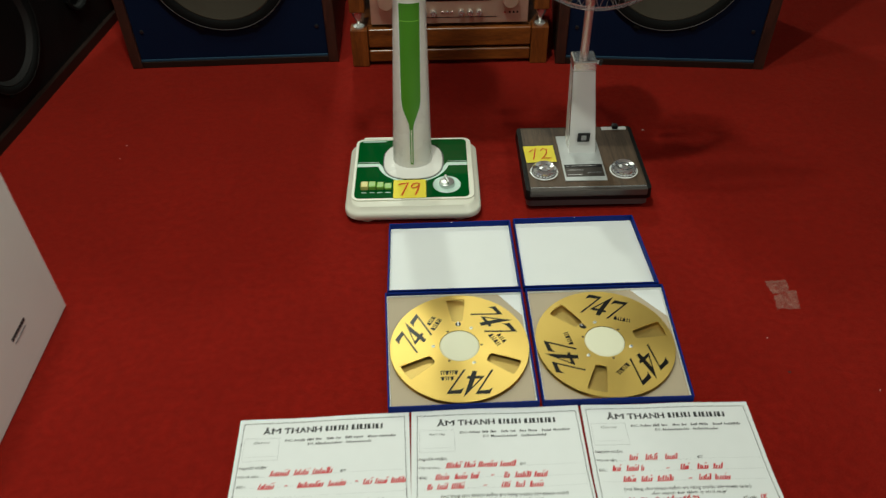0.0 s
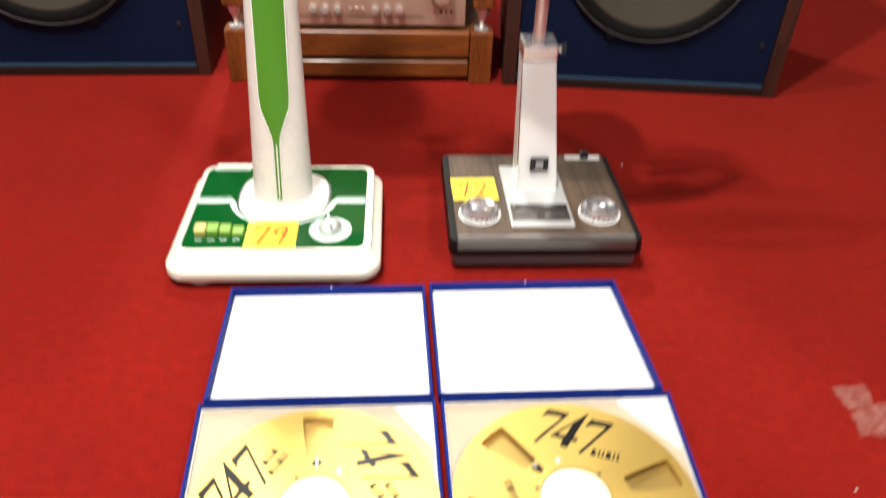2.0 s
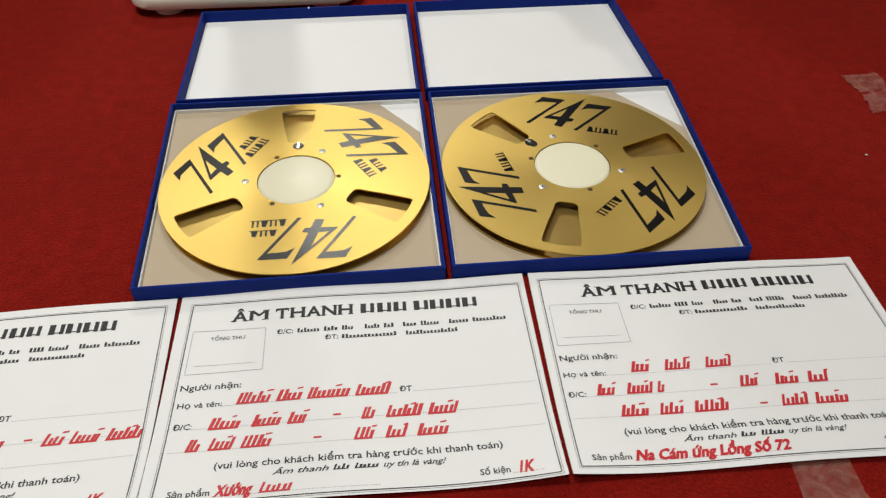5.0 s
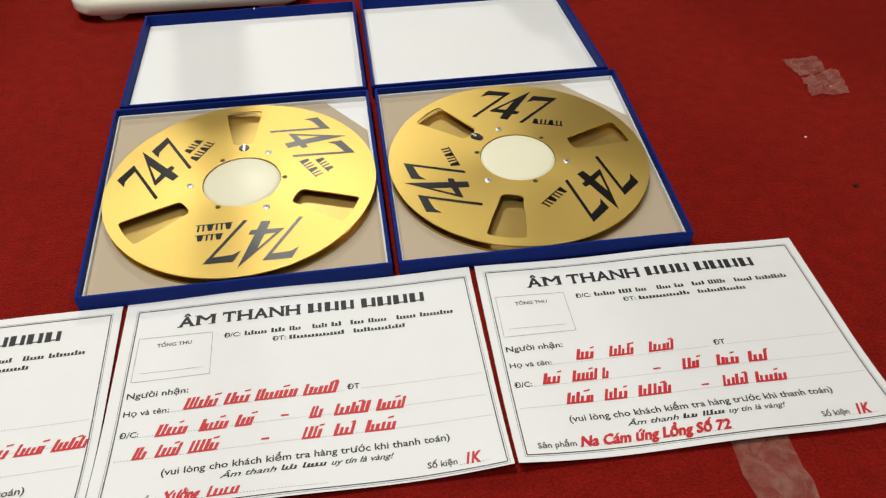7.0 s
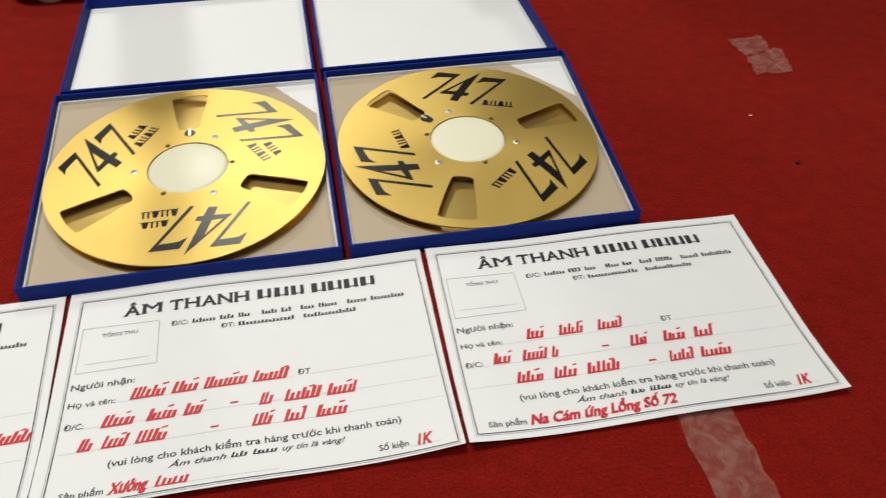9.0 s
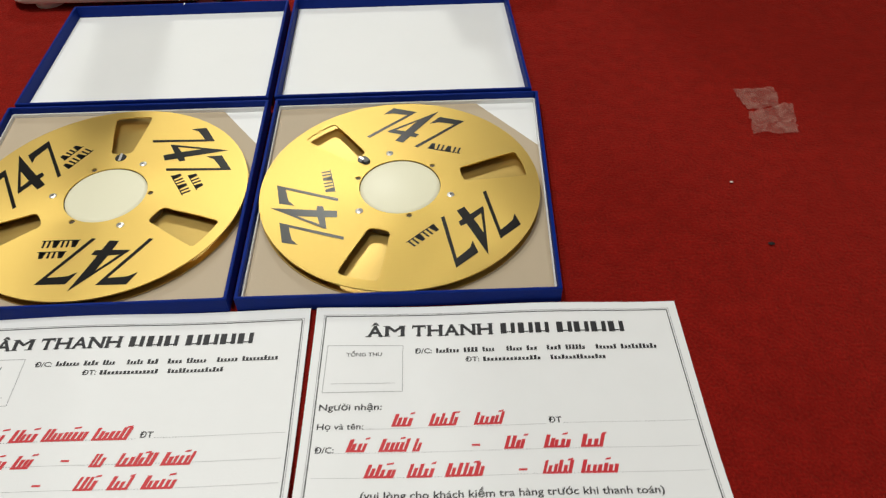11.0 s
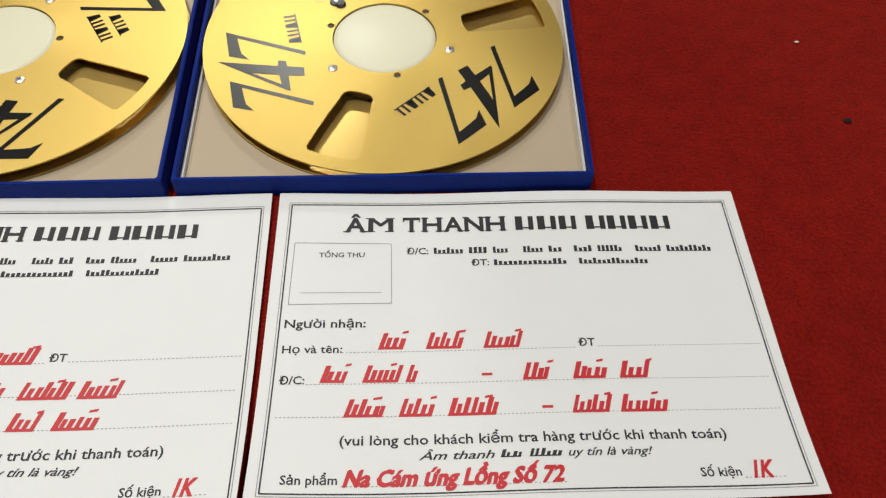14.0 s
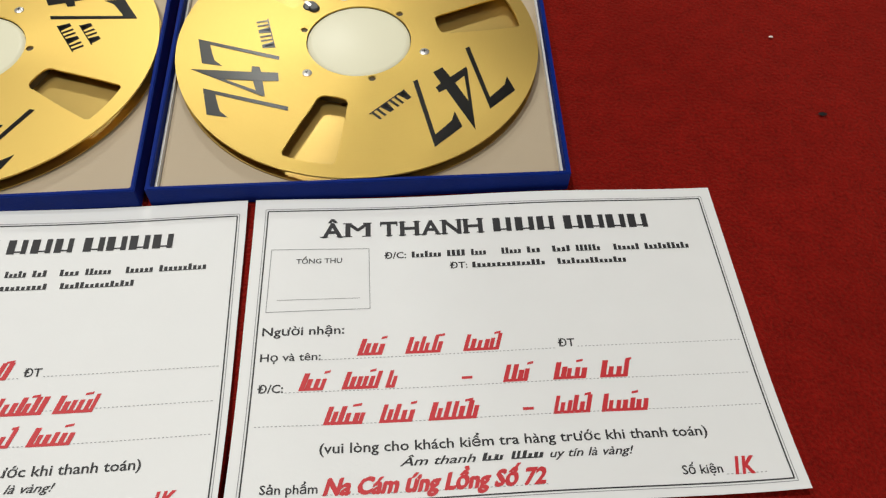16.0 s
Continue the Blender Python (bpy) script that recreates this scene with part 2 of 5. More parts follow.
BAFFLE = shader("dark_blue_baffle_paint", (0.0022, 0.0075, 0.028), 0.65, vary=0.12, scale=20, bump=0.2, bump_scale=300, Specular_IOR_Level=0.12)
BAFFLETRIM = shader("blue_grey_trim", (0.022, 0.055, 0.095), 0.5, Specular_IOR_Level=0.2)
DARKCONE = shader("dark_grey_cone", (0.014, 0.013, 0.013), 0.7, vary=0.1, scale=30, Specular_IOR_Level=0.2)
CONE = shader("grey_paper_cone", (0.048, 0.040, 0.030), 0.85, vary=0.12, scale=25, bump=0.3, bump_scale=250, Specular_IOR_Level=0.12)
RUBBER = shader("black_surround", (0.007, 0.007, 0.007), 0.7, vary=0.15, scale=40, Specular_IOR_Level=0.05)
DUST = shader("dark_dust_cap", (0.012, 0.0115, 0.011), 0.6, vary=0.1, scale=40, Specular_IOR_Level=0.2)
BLACK = shader("black_plastic", (0.012, 0.012, 0.013), 0.4, vary=0.1, scale=50)
TRIMBLACK = shader("satin_black_moulding", (0.006, 0.006, 0.006), 0.45, vary=0.1, scale=50, Specular_IOR_Level=0.2)
BLACKCLOTH = shader("black_cabinet_vinyl", (0.0045, 0.004, 0.004), 0.6, vary=0.15, scale=30, bump=0.3, bump_scale=500, Specular_IOR_Level=0.15)
DARKBROWN = shader("dark_brown_edge", (0.016, 0.008, 0.006), 0.45, vary=0.12, scale=20, Specular_IOR_Level=0.25)
GREYBASE = shader("grey_metal_skirt", (0.13, 0.125, 0.13), 0.45, 0.4, vary=0.08, scale=40)
CHAMPAGNE = shader("champagne_faceplate", (0.64, 0.45, 0.35), 0.36, 0.65, vary=0.04, scale=60, bump=0.05, bump_scale=400)
DISPLAY = shader("smoked_display_glass", (0.006, 0.006, 0.007), 0.08)
DISPGLOW = shader("faint_display_segment", (0.013, 0.012, 0.011), 0.2)
REDLED = shader("red_indicator", (0.4, 0.02, 0.02), 0.3)
PINKCLEAR = shader("clear_rim_acrylic", (0.94, 0.88, 0.90), 0.08, 0.0, Transmission_Weight=0.85, IOR=1.42)
BLADE = shader("translucent_blue_blade", (0.016, 0.022, 0.26), 0.12, 0.0, Transmission_Weight=0.5, IOR=1.3)
SILVERWIRE = shader("silver_guard_wire", (0.36, 0.37, 0.45), 0.10, 0.15, Specular_IOR_Level=1.0)
SILVERRING = shader("satin_silver_plastic", (0.62, 0.62, 0.65), 0.15, 0.25, Specular_IOR_Level=0.8)
GOLDCAP = shader("amber_cap", (0.60, 0.32, 0.03), 0.2, 0.7)
TAPE = tape_shader()
SPECK = shader("pale_lint", (0.8, 0.75, 0.7), 0.9)
CARTON = shader("white_carton", (0.80, 0.78, 0.77), 0.6, vary=0.03, scale=8, bump=0.08, bump_scale=200)

# ---------------------------------------------------------------- mesh helpers


def finish(name, bm, material, smooth=None):
    bmesh.ops.recalc_face_normals(bm, faces=bm.faces)
    me = bpy.data.meshes.new(name)
    bm.to_mesh(me)
    bm.free()
    me.materials.append(material)
    if smooth is not None:
        me.shade_smooth()
        me.set_sharp_from_angle(angle=radians(smooth))
    return me


def thing(name, label, category, group="", at=None, kind=""):
    ob = new(name)
    ob.empty_display_size = 0.05
    if at is not None:
        ob.matrix_basis = at
    return tagged(ob, label, category, group, kind)


def part(name, bm, material, parent, label="", smooth=None, at=None):
    ob = new(name, finish(name, bm, material, smooth))
    ob.parent = parent
    if at is not None:
        ob.matrix_basis = at
    return tagged(ob, label)


def block(lo, hi, bevel=0.0, segs=2, bm=None):
    bm = bm or bmesh.new()
    r = bmesh.ops.create_cube(bm, size=1.0)
    vs = r["verts"]
    for v in vs:
        v.co = Vector([(lo[i] + hi[i]) / 2 + v.co[i] * (hi[i] - lo[i]) for i in range(3)])
    if bevel:
        es = list({e for v in vs for e in v.link_edges})
        bmesh.ops.bevel(bm, geom=es, offset=bevel, segments=segs, affect="EDGES", profile=0.5)
    return bm


def round_rect(x0, y0, x1, y1, r, n=6):
    pts = []
    for cx, cy, a in ((x1 - r, y1 - r, 0), (x0 + r, y1 - r, 90), (x0 + r, y0 + r, 180), (x1 - r, y0 + r, 270)):
        pts += [(cx + r * math.cos(radians(a + 90 * k / n)), cy + r * math.sin(radians(a + 90 * k / n))) for k in range(n + 1)]
    return pts


def circle(cx, cy, r, n=48):
    return [(cx + r * math.cos(2 * math.pi * k / n), cy + r * math.sin(2 * math.pi * k / n)) for k in range(n)]


def plate(loops, z0, z1, bm=None):
    """A flat plate with an outline and holes, from z0 to z1."""
    bm = bm or bmesh.new()
    tris = geometry.tessellate_polygon([[Vector((x, y, 0)) for x, y in lp] for lp in loops])
    flat = [p for lp in loops for p in lp]
    lo = [bm.verts.new((x, y, z0)) for x, y in flat]
    hi = [bm.verts.new((x, y, z1)) for x, y in flat]
    for a, b, c in tris:
        bm.faces.new((hi[a], hi[b], hi[c]))
        bm.faces.new((lo[c], lo[b], lo[a]))
    k = 0
    for lp in loops:
        n = len(lp)
        for i in range(n):
            a, b = k + i, k + (i + 1) % n
            bm.faces.new((lo[a], lo[b], hi[b], hi[a]))
        k += n
    return bm


def stack(outlines, cap=True):
    """A solid through outlines of (points, z), each with the same count."""
    bm = bmesh.new()
    rings = [[bm.verts.new((x, y, z)) for x, y in pts] for pts, z in outlines]
    n = len(rings[0])
    for a, b in zip(rings, rings[1:]):
        for i in range(n):
            bm.faces.new((a[i], a[(i + 1) % n], b[(i + 1) % n], b[i]))
    if cap:
        bm.faces.new(rings[-1])
        bm.faces.new(rings[0][::-1])
    return bm


def lathe(profile, n=48, bm=None, m=None):
    """Turn (radius, height) pairs about z."""
    bm = bm or bmesh.new()
    m = m or Matrix()
    rings = []
    for r, z in profile:
        if r < 1e-6:
            rings.append([bm.verts.new(m @ Vector((0, 0, z)))])
        else:
            rings.append([bm.verts.new(m @ Vector((r * math.cos(2 * math.pi * k / n), r * math.sin(2 * math.pi * k / n), z))) for k in range(n)])
    for a, b in zip(rings, rings[1:]):
        for i in range(n):
            j = (i + 1) % n
            if len(a) == 1 and len(b) == 1:
                continue
            if len(a) == 1:
                bm.faces.new((a[0], b[i], b[j]))
            elif len(b) == 1:
                bm.faces.new((a[i], a[j], b[0]))
            else:
                bm.faces.new((a[i], a[j], b[j], b[i]))
    return bm


def tube(points, r, n=8, bm=None, closed=False):
    bm = bm or bmesh.new()
    pts = [Vector(p) for p in points]
    rings = []
    for i, p in enumerate(pts):
        if closed:
            d = pts[(i + 1) % len(pts)] - pts[i - 1]
        else:
            d = pts[min(i + 1, len(pts) - 1)] - pts[max(i - 1, 0)]
        q = d.to_track_quat("Z", "Y")
        rings.append([bm.verts.new(p + q @ Vector((r * math.cos(2 * math.pi * k / n), r * math.sin(2 * math.pi * k / n), 0))) for k in range(n)])
    pairs = list(zip(rings, rings[1:])) + ([(rings[-1], rings[0])] if closed else [])
    for a, b in pairs:
        for k in range(n):
            bm.faces.new((a[k], a[(k + 1) % n], b[(k + 1) % n], b[k]))
    if not closed:
        bm.faces.new(rings[0][::-1])
        bm.faces.new(rings[-1])
    return bm


def stroke(bm, p, q, w0, w1, z=0.0, cut=None):
    """A flat straight pen stroke from p to q, w0 wide at p and w1 at q; cut: the direction of its ends."""
    p, q = Vector(p), Vector(q)
    d = (q - p).normalized()
    s = Vector(cut).normalized() if cut else Vector((-d.y, d.x))
    bm.faces.new([bm.verts.new((*v, z)) for v in (p - s * w0 / 2, q - s * w1 / 2, q + s * w1 / 2, p + s * w0 / 2)])


def letters(body, bold=0.0, shear=0.0):
    """Built-in font as (verts, faces), one unit of cap height, from x = 0, and its width."""
    cu = bpy.data.curves.new("writing", "FONT")
    cu.body, cu.offset, cu.shear, cu.resolution_u = body, bold, shear, 2
    ob = bpy.data.objects.new("writing", cu)
    scene.collection.objects.link(ob)
    me = bpy.data.meshes.new_from_object(ob.evaluated_get(bpy.context.evaluated_depsgraph_get()))
    vs = [(v.co.x, v.co.y / 0.68) for v in me.vertices]
    fs = [tuple(p.vertices) for p in me.polygons]
    bpy.data.objects.remove(ob)
    bpy.data.curves.remove(cu)
    bpy.data.meshes.remove(me)
    x0, x1 = min(v[0] for v in vs), max(v[0] for v in vs)
    return [((x - x0) / (x1 - x0), y) for x, y in vs], fs


def write(bm, body, x, y, width, cap, bold=0.0, shear=0.0, lift=None):
    vs, fs = letters(body, bold, shear)
    made = []
    for u, v in vs:
        px, py = x + u * width, y + v * cap
        made.append(bm.verts.new((px, py, lift(px, py) if lift else 0.0)))
    for f in fs:
        try:
            bm.faces.new([made[i] for i in f])
        except ValueError:
            pass
    return bm


# ---------------------------------------------------------------- the setting
def structure(name, lo, hi, material, label):
    return tagged(new(name, finish(name, block(lo, hi), material)), label, "setting", "", "structure")


def floor_mesh():
    bm = bmesh.new()
    bmesh.ops.create_grid(bm, x_segments=120, y_segments=120, size=3.5)
    for v in bm.verts:
        v.co.y += 0.9
        far = max(abs(v.co.x), abs(v.co.y - 0.4)) > 0.9
        v.co.z = (0.0012 if far else 0.0004) * noise.noise(v.co * 4.0)
    return bm


tagged(new("floor", finish("floor", floor_mesh(), CARPET, 60)), "worn bright red short-pile carpet covering the floor", "carpet", "", "structure")
structure("wall_south", (-3.6, -2.70, 0), (3.6, -2.58, 2.9), WALL, "plain mid-grey painted wall")
structure("wall_north", (-3.6, 4.38, 0), (3.6, 4.50, 2.9), WALL, "plain mid-grey painted wall")
structure("wall_west", (-3.6, -2.57, 0), (-3.48, 4.37, 2.9), WALL, "plain mid-grey painted wall")
structure("wall_east", (3.48, -2.57, 0), (3.6, 4.37, 2.9), WALL, "plain mid-grey painted wall")
structure("ceiling", (-3.6, -2.70, 2.91), (3.6, 4.50, 3.0), CEILING, "plain white painted ceiling")

# ---------------------------------------------------------------- reel boxes


def quad_inset(q, d):
    """The corners of a box outline (back left, back right, front right, front left) drawn in by d."""
    sx, sy = (1, -1, -1, 1), (-1, -1, 1, 1)
    return [(x + d * a, y + d * b) for (x, y), a, b in zip(q, sx, sy)]


def shell(q, wall, floor_z, rim):
    """A shallow open card box: bottom and four thin walls in one folded mesh."""
    bm = bmesh.new()
    inn = quad_inset(q, wall)
    o0, o1 = ([bm.verts.new((x, y, z)) for x, y in q] for z in (0.0008, rim))
    i1, i0 = ([bm.verts.new((x, y, z)) for x, y in inn] for z in (rim, floor_z))
    for k in range(4):
        j = (k + 1) % 4
        bm.faces.new((o0[k], o0[j], o1[j], o1[k]))
        bm.faces.new((o1[k], o1[j], i1[j], i1[k]))
        bm.faces.new((i1[k], i1[j], i0[j], i0[k]))
    bm.faces.new(i0)
    bm.faces.new(o0[::-1])
    es = [e for e in bm.edges if all(v in o1 + i1 + o0 for v in e.verts)]
    bmesh.ops.bevel(bm, geom=es, offset=0.0006, segments=2, affect="EDGES")
    return bm


def reel_box(tray_q, lid_q, corner, label):
    box = thing("reel_box", label, "box", "open reel boxes")
    part("tray", shell(tray_q, 0.0030, 0.0022, 0.0178), BLUECARD, box)
    liner = quad_inset(tray_q, 0.0033)
    part("tray_lining", shell(liner, 0.0014, 0.0032, 0.0090), WHITECARD, box, "white inner lining").location.z = 0.0022
    c = quad_inset(liner, 0.0016)
    ax, ay = corner
    pts = [c[0], (ax, c[1][1]), (c[1][0], ay), c[2], c[3]]
    part("insert_card", plate([pts], 0.0058, 0.0066), BEIGECARD, box, "beige card insert with one corner cut off")
    part("lid", shell(lid_q, 0.0030, 0.0020, 0.0178), BLUECARD, box)
    part("lid_lining", plate([quad_inset(lid_q, 0.0034)], 0.0012, 0.0024), WHITECARD, box, "plain white lid lining").location.z = 0.0012
    (x0, y0), (x1, y1) = tray_q[0], tray_q[1]
    (x2, y2), (x3, y3) = lid_q[2], lid_q[3]
    hinge = bmesh.new()
    hinge.faces.new([hinge.verts.new(p) for p in ((x0 + 0.002, y0, 0.0016), (x1 - 0.002, y1, 0.0016), (x2 - 0.002, y2, 0.0016), (x3 + 0.002, y3, 0.0016))])
    part("hinge", hinge, BLUECARD, box)
    mx, my = (lid_q[0][0] + lid_q[1][0]) / 2 + 0.004, (lid_q[0][1] + lid_q[1][1]) / 2
    part("nick", block((mx - 0.0007, my - 0.004, 0.0175), (mx + 0.0007, my - 0.0002, 0.0181)), WHITECARD, box, "small white nick in the rim")
    return box


reel_box([(-0.3605, 0.2812), (-0.0790, 0.2840), (-0.0735, 0.0005), (-0.3445, -0.0055)],
         [(-0.3590, 0.5000), (-0.0850, 0.5040), (-0.0805, 0.2890), (-0.3560, 0.2860)], (-0.128, 0.220),
         "open blue card reel box, white lined, lid folded back")
reel_box([(-0.0715, 0.2850), (0.2125, 0.2890), (0.2045, 0.0040), (-0.0675, 0.0010)],
         [(-0.0775, 0.5085), (0.1950, 0.5125), (0.2065, 0.2935), (-0.0740, 0.2900)], (0.145, 0.206),
         "open blue card reel box holding a darker gold reel")

# ---------------------------------------------------------------- tape reels


def slot(angle, r0=0.060, r1=0.1205, n=8):
    """A rounded wedge window in a reel flange, narrow end towards the hub."""
    def p(r, w):
        a = radians(angle)
        return (r * math.cos(a) - w * math.sin(a), r * math.sin(a) + w * math.cos(a))
    wi, wo = 0.0115, 0.0185
    pts = [p(r1 + 0.0015 * (1 - (k / 3) ** 2), wo * k / 3 * 0.92) for k in (-3, -2, -1, 0, 1, 2, 3)]
    pts += [p(r1 - 0.003, wo)]
    pts += [p(r1 - (r1 - r0 - 0.010) * k / n, wo + (wi - wo) * (k / n) ** 1.3) for k in range(1, n + 1)]
    pts += [p(r0 + r, wi * w) for r, w in ((0.0062, 0.98), (0.0035, 0.90), (0.0016, 0.74), (0.0008, 0.5), (0.0004, 0.0), (0.0008, -0.5), (0.0016, -0.74), (0.0035, -0.90), (0.0062, -0.98))]
    pts += [p(r1 - (r1 - r0 - 0.010) * k / n, -(wo + (wi - wo) * (k / n) ** 1.3)) for k in range(n, 0, -1)]
    pts += [p(r1 - 0.003, -wo)]
    return pts


SEVEN = [(-0.0458, 0.1164), (-0.0198, 0.1160), (-0.0528, 0.0620), (-0.0564, 0.0628), (-0.0280, 0.1084), (-0.0378, 0.1080), (-0.0448, 0.1074), (-0.0522, 0.1030)]
FOUR = [(0.0020, 0.1222), (-0.0120, 0.0812), (-0.0062, 0.0800), (-0.0082, 0.0748), (-0.0138, 0.0746), (-0.0177, 0.0630), (-0.0262, 0.0641), (-0.0232, 0.0750), (-0.0388, 0.0757), (-0.0378, 0.0778)]
FOUR_EYE = [(-0.0147, 0.1003), (-0.0211, 0.0815), (-0.0312, 0.0810)]


def figures():
    """The three figures of 747; u along the rim, v outwards."""
    last = [(u * 1.02 + 0.0528, v - 0.0026) for u, v in SEVEN]
    return [plate(loops, 0.0, 0.00015) for loops in ([SEVEN], [FOUR, FOUR_EYE], [last])]


def mark_bars(u0, u1, v, high, n):
    """A small unlettered mark: narrow bars on one thin foot, some leaning together."""
    step = (u1 - u0) / n
    foot = high * 0.10
    up, pts = [], [(u0, v), (u1, v)]
    for k in range(n):
        a, w, lean = u0 + step * k, step * 0.22, step * (0.17 if k % 2 == 0 else 0.0)
        for b, d in ((a + step * 0.06, lean), (a + step * 0.60, -lean)):
            up += [(b, v + foot), (b + d, v + high), (b + w + d, v + high), (b + w, v + foot)]
    return plate([pts + [(u1, v + foot)] + up[::-1] + [(u0, v + foot)]], 0.0, 0.00015)


def tape_reel(x, y, radius, turn, two_rows, under, lock, metal, shifts, label):
    """shifts: how far each of the three prints was set along the rim from its even place."""
    reel = thing("tape_reel", label, "tape reel", "tape reels", pose(x, y, -0.0030))
    holes = [slot(turn + 1 + 120 * k) for k in range(3)]
    pins = [circle(0.0422 * math.cos(radians(turn + a)), 0.0422 * math.sin(radians(turn + a)), 0.0027, 12) for a in (30, 150, 270)]
    outline = circle(0, 0, radius, 128)
    top = plate([outline, circle(0, 0, 0.0386, 64)] + holes + pins, 0.0190, 0.0202)
    part("top_flange", top, metal, reel, "gold brushed aluminium flange", 30)
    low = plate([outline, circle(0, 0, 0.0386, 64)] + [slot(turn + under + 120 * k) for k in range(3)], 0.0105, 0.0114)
    part("bottom_flange", low, SHADEDGOLD, reel, "gold lower flange, colour darkened for the shade in the gap", 30)
    core = lathe([(0.0388, 0.0116), (0.0585, 0.0116), (0.0585, 0.0189), (0.0388, 0.0189)], 64)
    core.faces.ensure_lookup_table()
    part("core", core, DARKHUB, reel, "dark reel core between the flanges", 30)
    part("hub_cap", lathe([(0, 0.0205), (0.0340, 0.0205), (0.0367, 0.0199), (0.0380, 0.0185), (0.0380, 0.0105), (0, 0.0105)], 64), HUB, reel, "cream plastic hub disc", 40)
    for k in range(3):
        a = radians(turn - 30 + 120 * k)
        at = pose(0.0500 * math.cos(a), 0.0500 * math.sin(a), 0.0203, 0, 0, 37 * k)
        screw = part("screw", lathe([(0, 0.0010), (0.0022, 0.0010), (0.0034, 0.0004), (0.0035, 0.0)], 20), STEEL, reel, "small countersunk steel screw", 30, at)
        cross = bmesh.new()
        stroke(cross, (-0.0016, 0), (0.0016, 0), 0.0006, 0.0006, 0.00115)
        stroke(cross, (0, -0.0016), (0, 0.0016), 0.0006, 0.0006, 0.00118)
        part("slot", cross, BLACK, screw)
    a = radians(turn + lock)
    # No hole is cut here: a black disc stands for the dark opening.
    part("lock_hole_disc", lathe([(0, 0.0008), (0.0050, 0.0007), (0.0056, 0.0)], 20), BLACK, reel, "black disc standing for the dark hole beside the hub", 30, pose(0.0545 * math.cos(a), 0.0545 * math.sin(a), 0.0203))
    hole_bar = bmesh.new()
    stroke(hole_bar, (-0.0058, 0), (0.0058, 0), 0.0026, 0.0026, 0.0010)
    if lock:
        part("lock_hook", lathe([(0, 0.0022), (0.0030, 0.0020), (0.0042, 0.0008), (0.0042, 0.0)], 16), BLACK, reel, "black tape anchor hook", 40, pose(0.0500 * math.cos(a), 0.0500 * math.sin(a), 0.0204))
    part("lock_bar", hole_bar, STEEL, reel, "bright steel bar across the dark hole", None, pose(0.0545 * math.cos(a), 0.0545 * math.sin(a), 0.0203, 0, 0, turn + lock))
    for k in range(3):
        at = pose(0, 0, 0.02035, 0, 0, turn + 60 + 120 * k - 90)
        at = at @ Matrix.Translation((shifts[k], 0, 0))
        for fig in figures():
            part("figure", fig, BLACKPRINT, reel, "black printed figure of the number 747", None, at)
        part("maker_mark", mark_bars(0.0090, 0.0425, 0.0605, 0.0092, 4), BLACKPRINT, reel, "small black printed mark", None, at)
        if two_rows:
            part("maker_mark", mark_bars(0.0170, 0.0425, 0.0745, 0.0082, 3), BLACKPRINT, reel, "small black printed mark", None, at)
    return reel


tape_reel(-0.2123, 0.1360, 0.1330, 91, True, 60, 0, GOLD, (0.001, -0.003, -0.001), "gold metal tape reel numbered 747 lying in its blue box")
tape_reel(0.0666, 0.1384, 0.1325, 13, False, 60, 120, DEEPGOLD, (0.0, -0.002, 0.004), "gold metal tape reel with darker sheen, numbered 747, in its box")

# ---------------------------------------------------------------- printed delivery slips
SLIP_W, SLIP_H = 0.2985, 0.2030


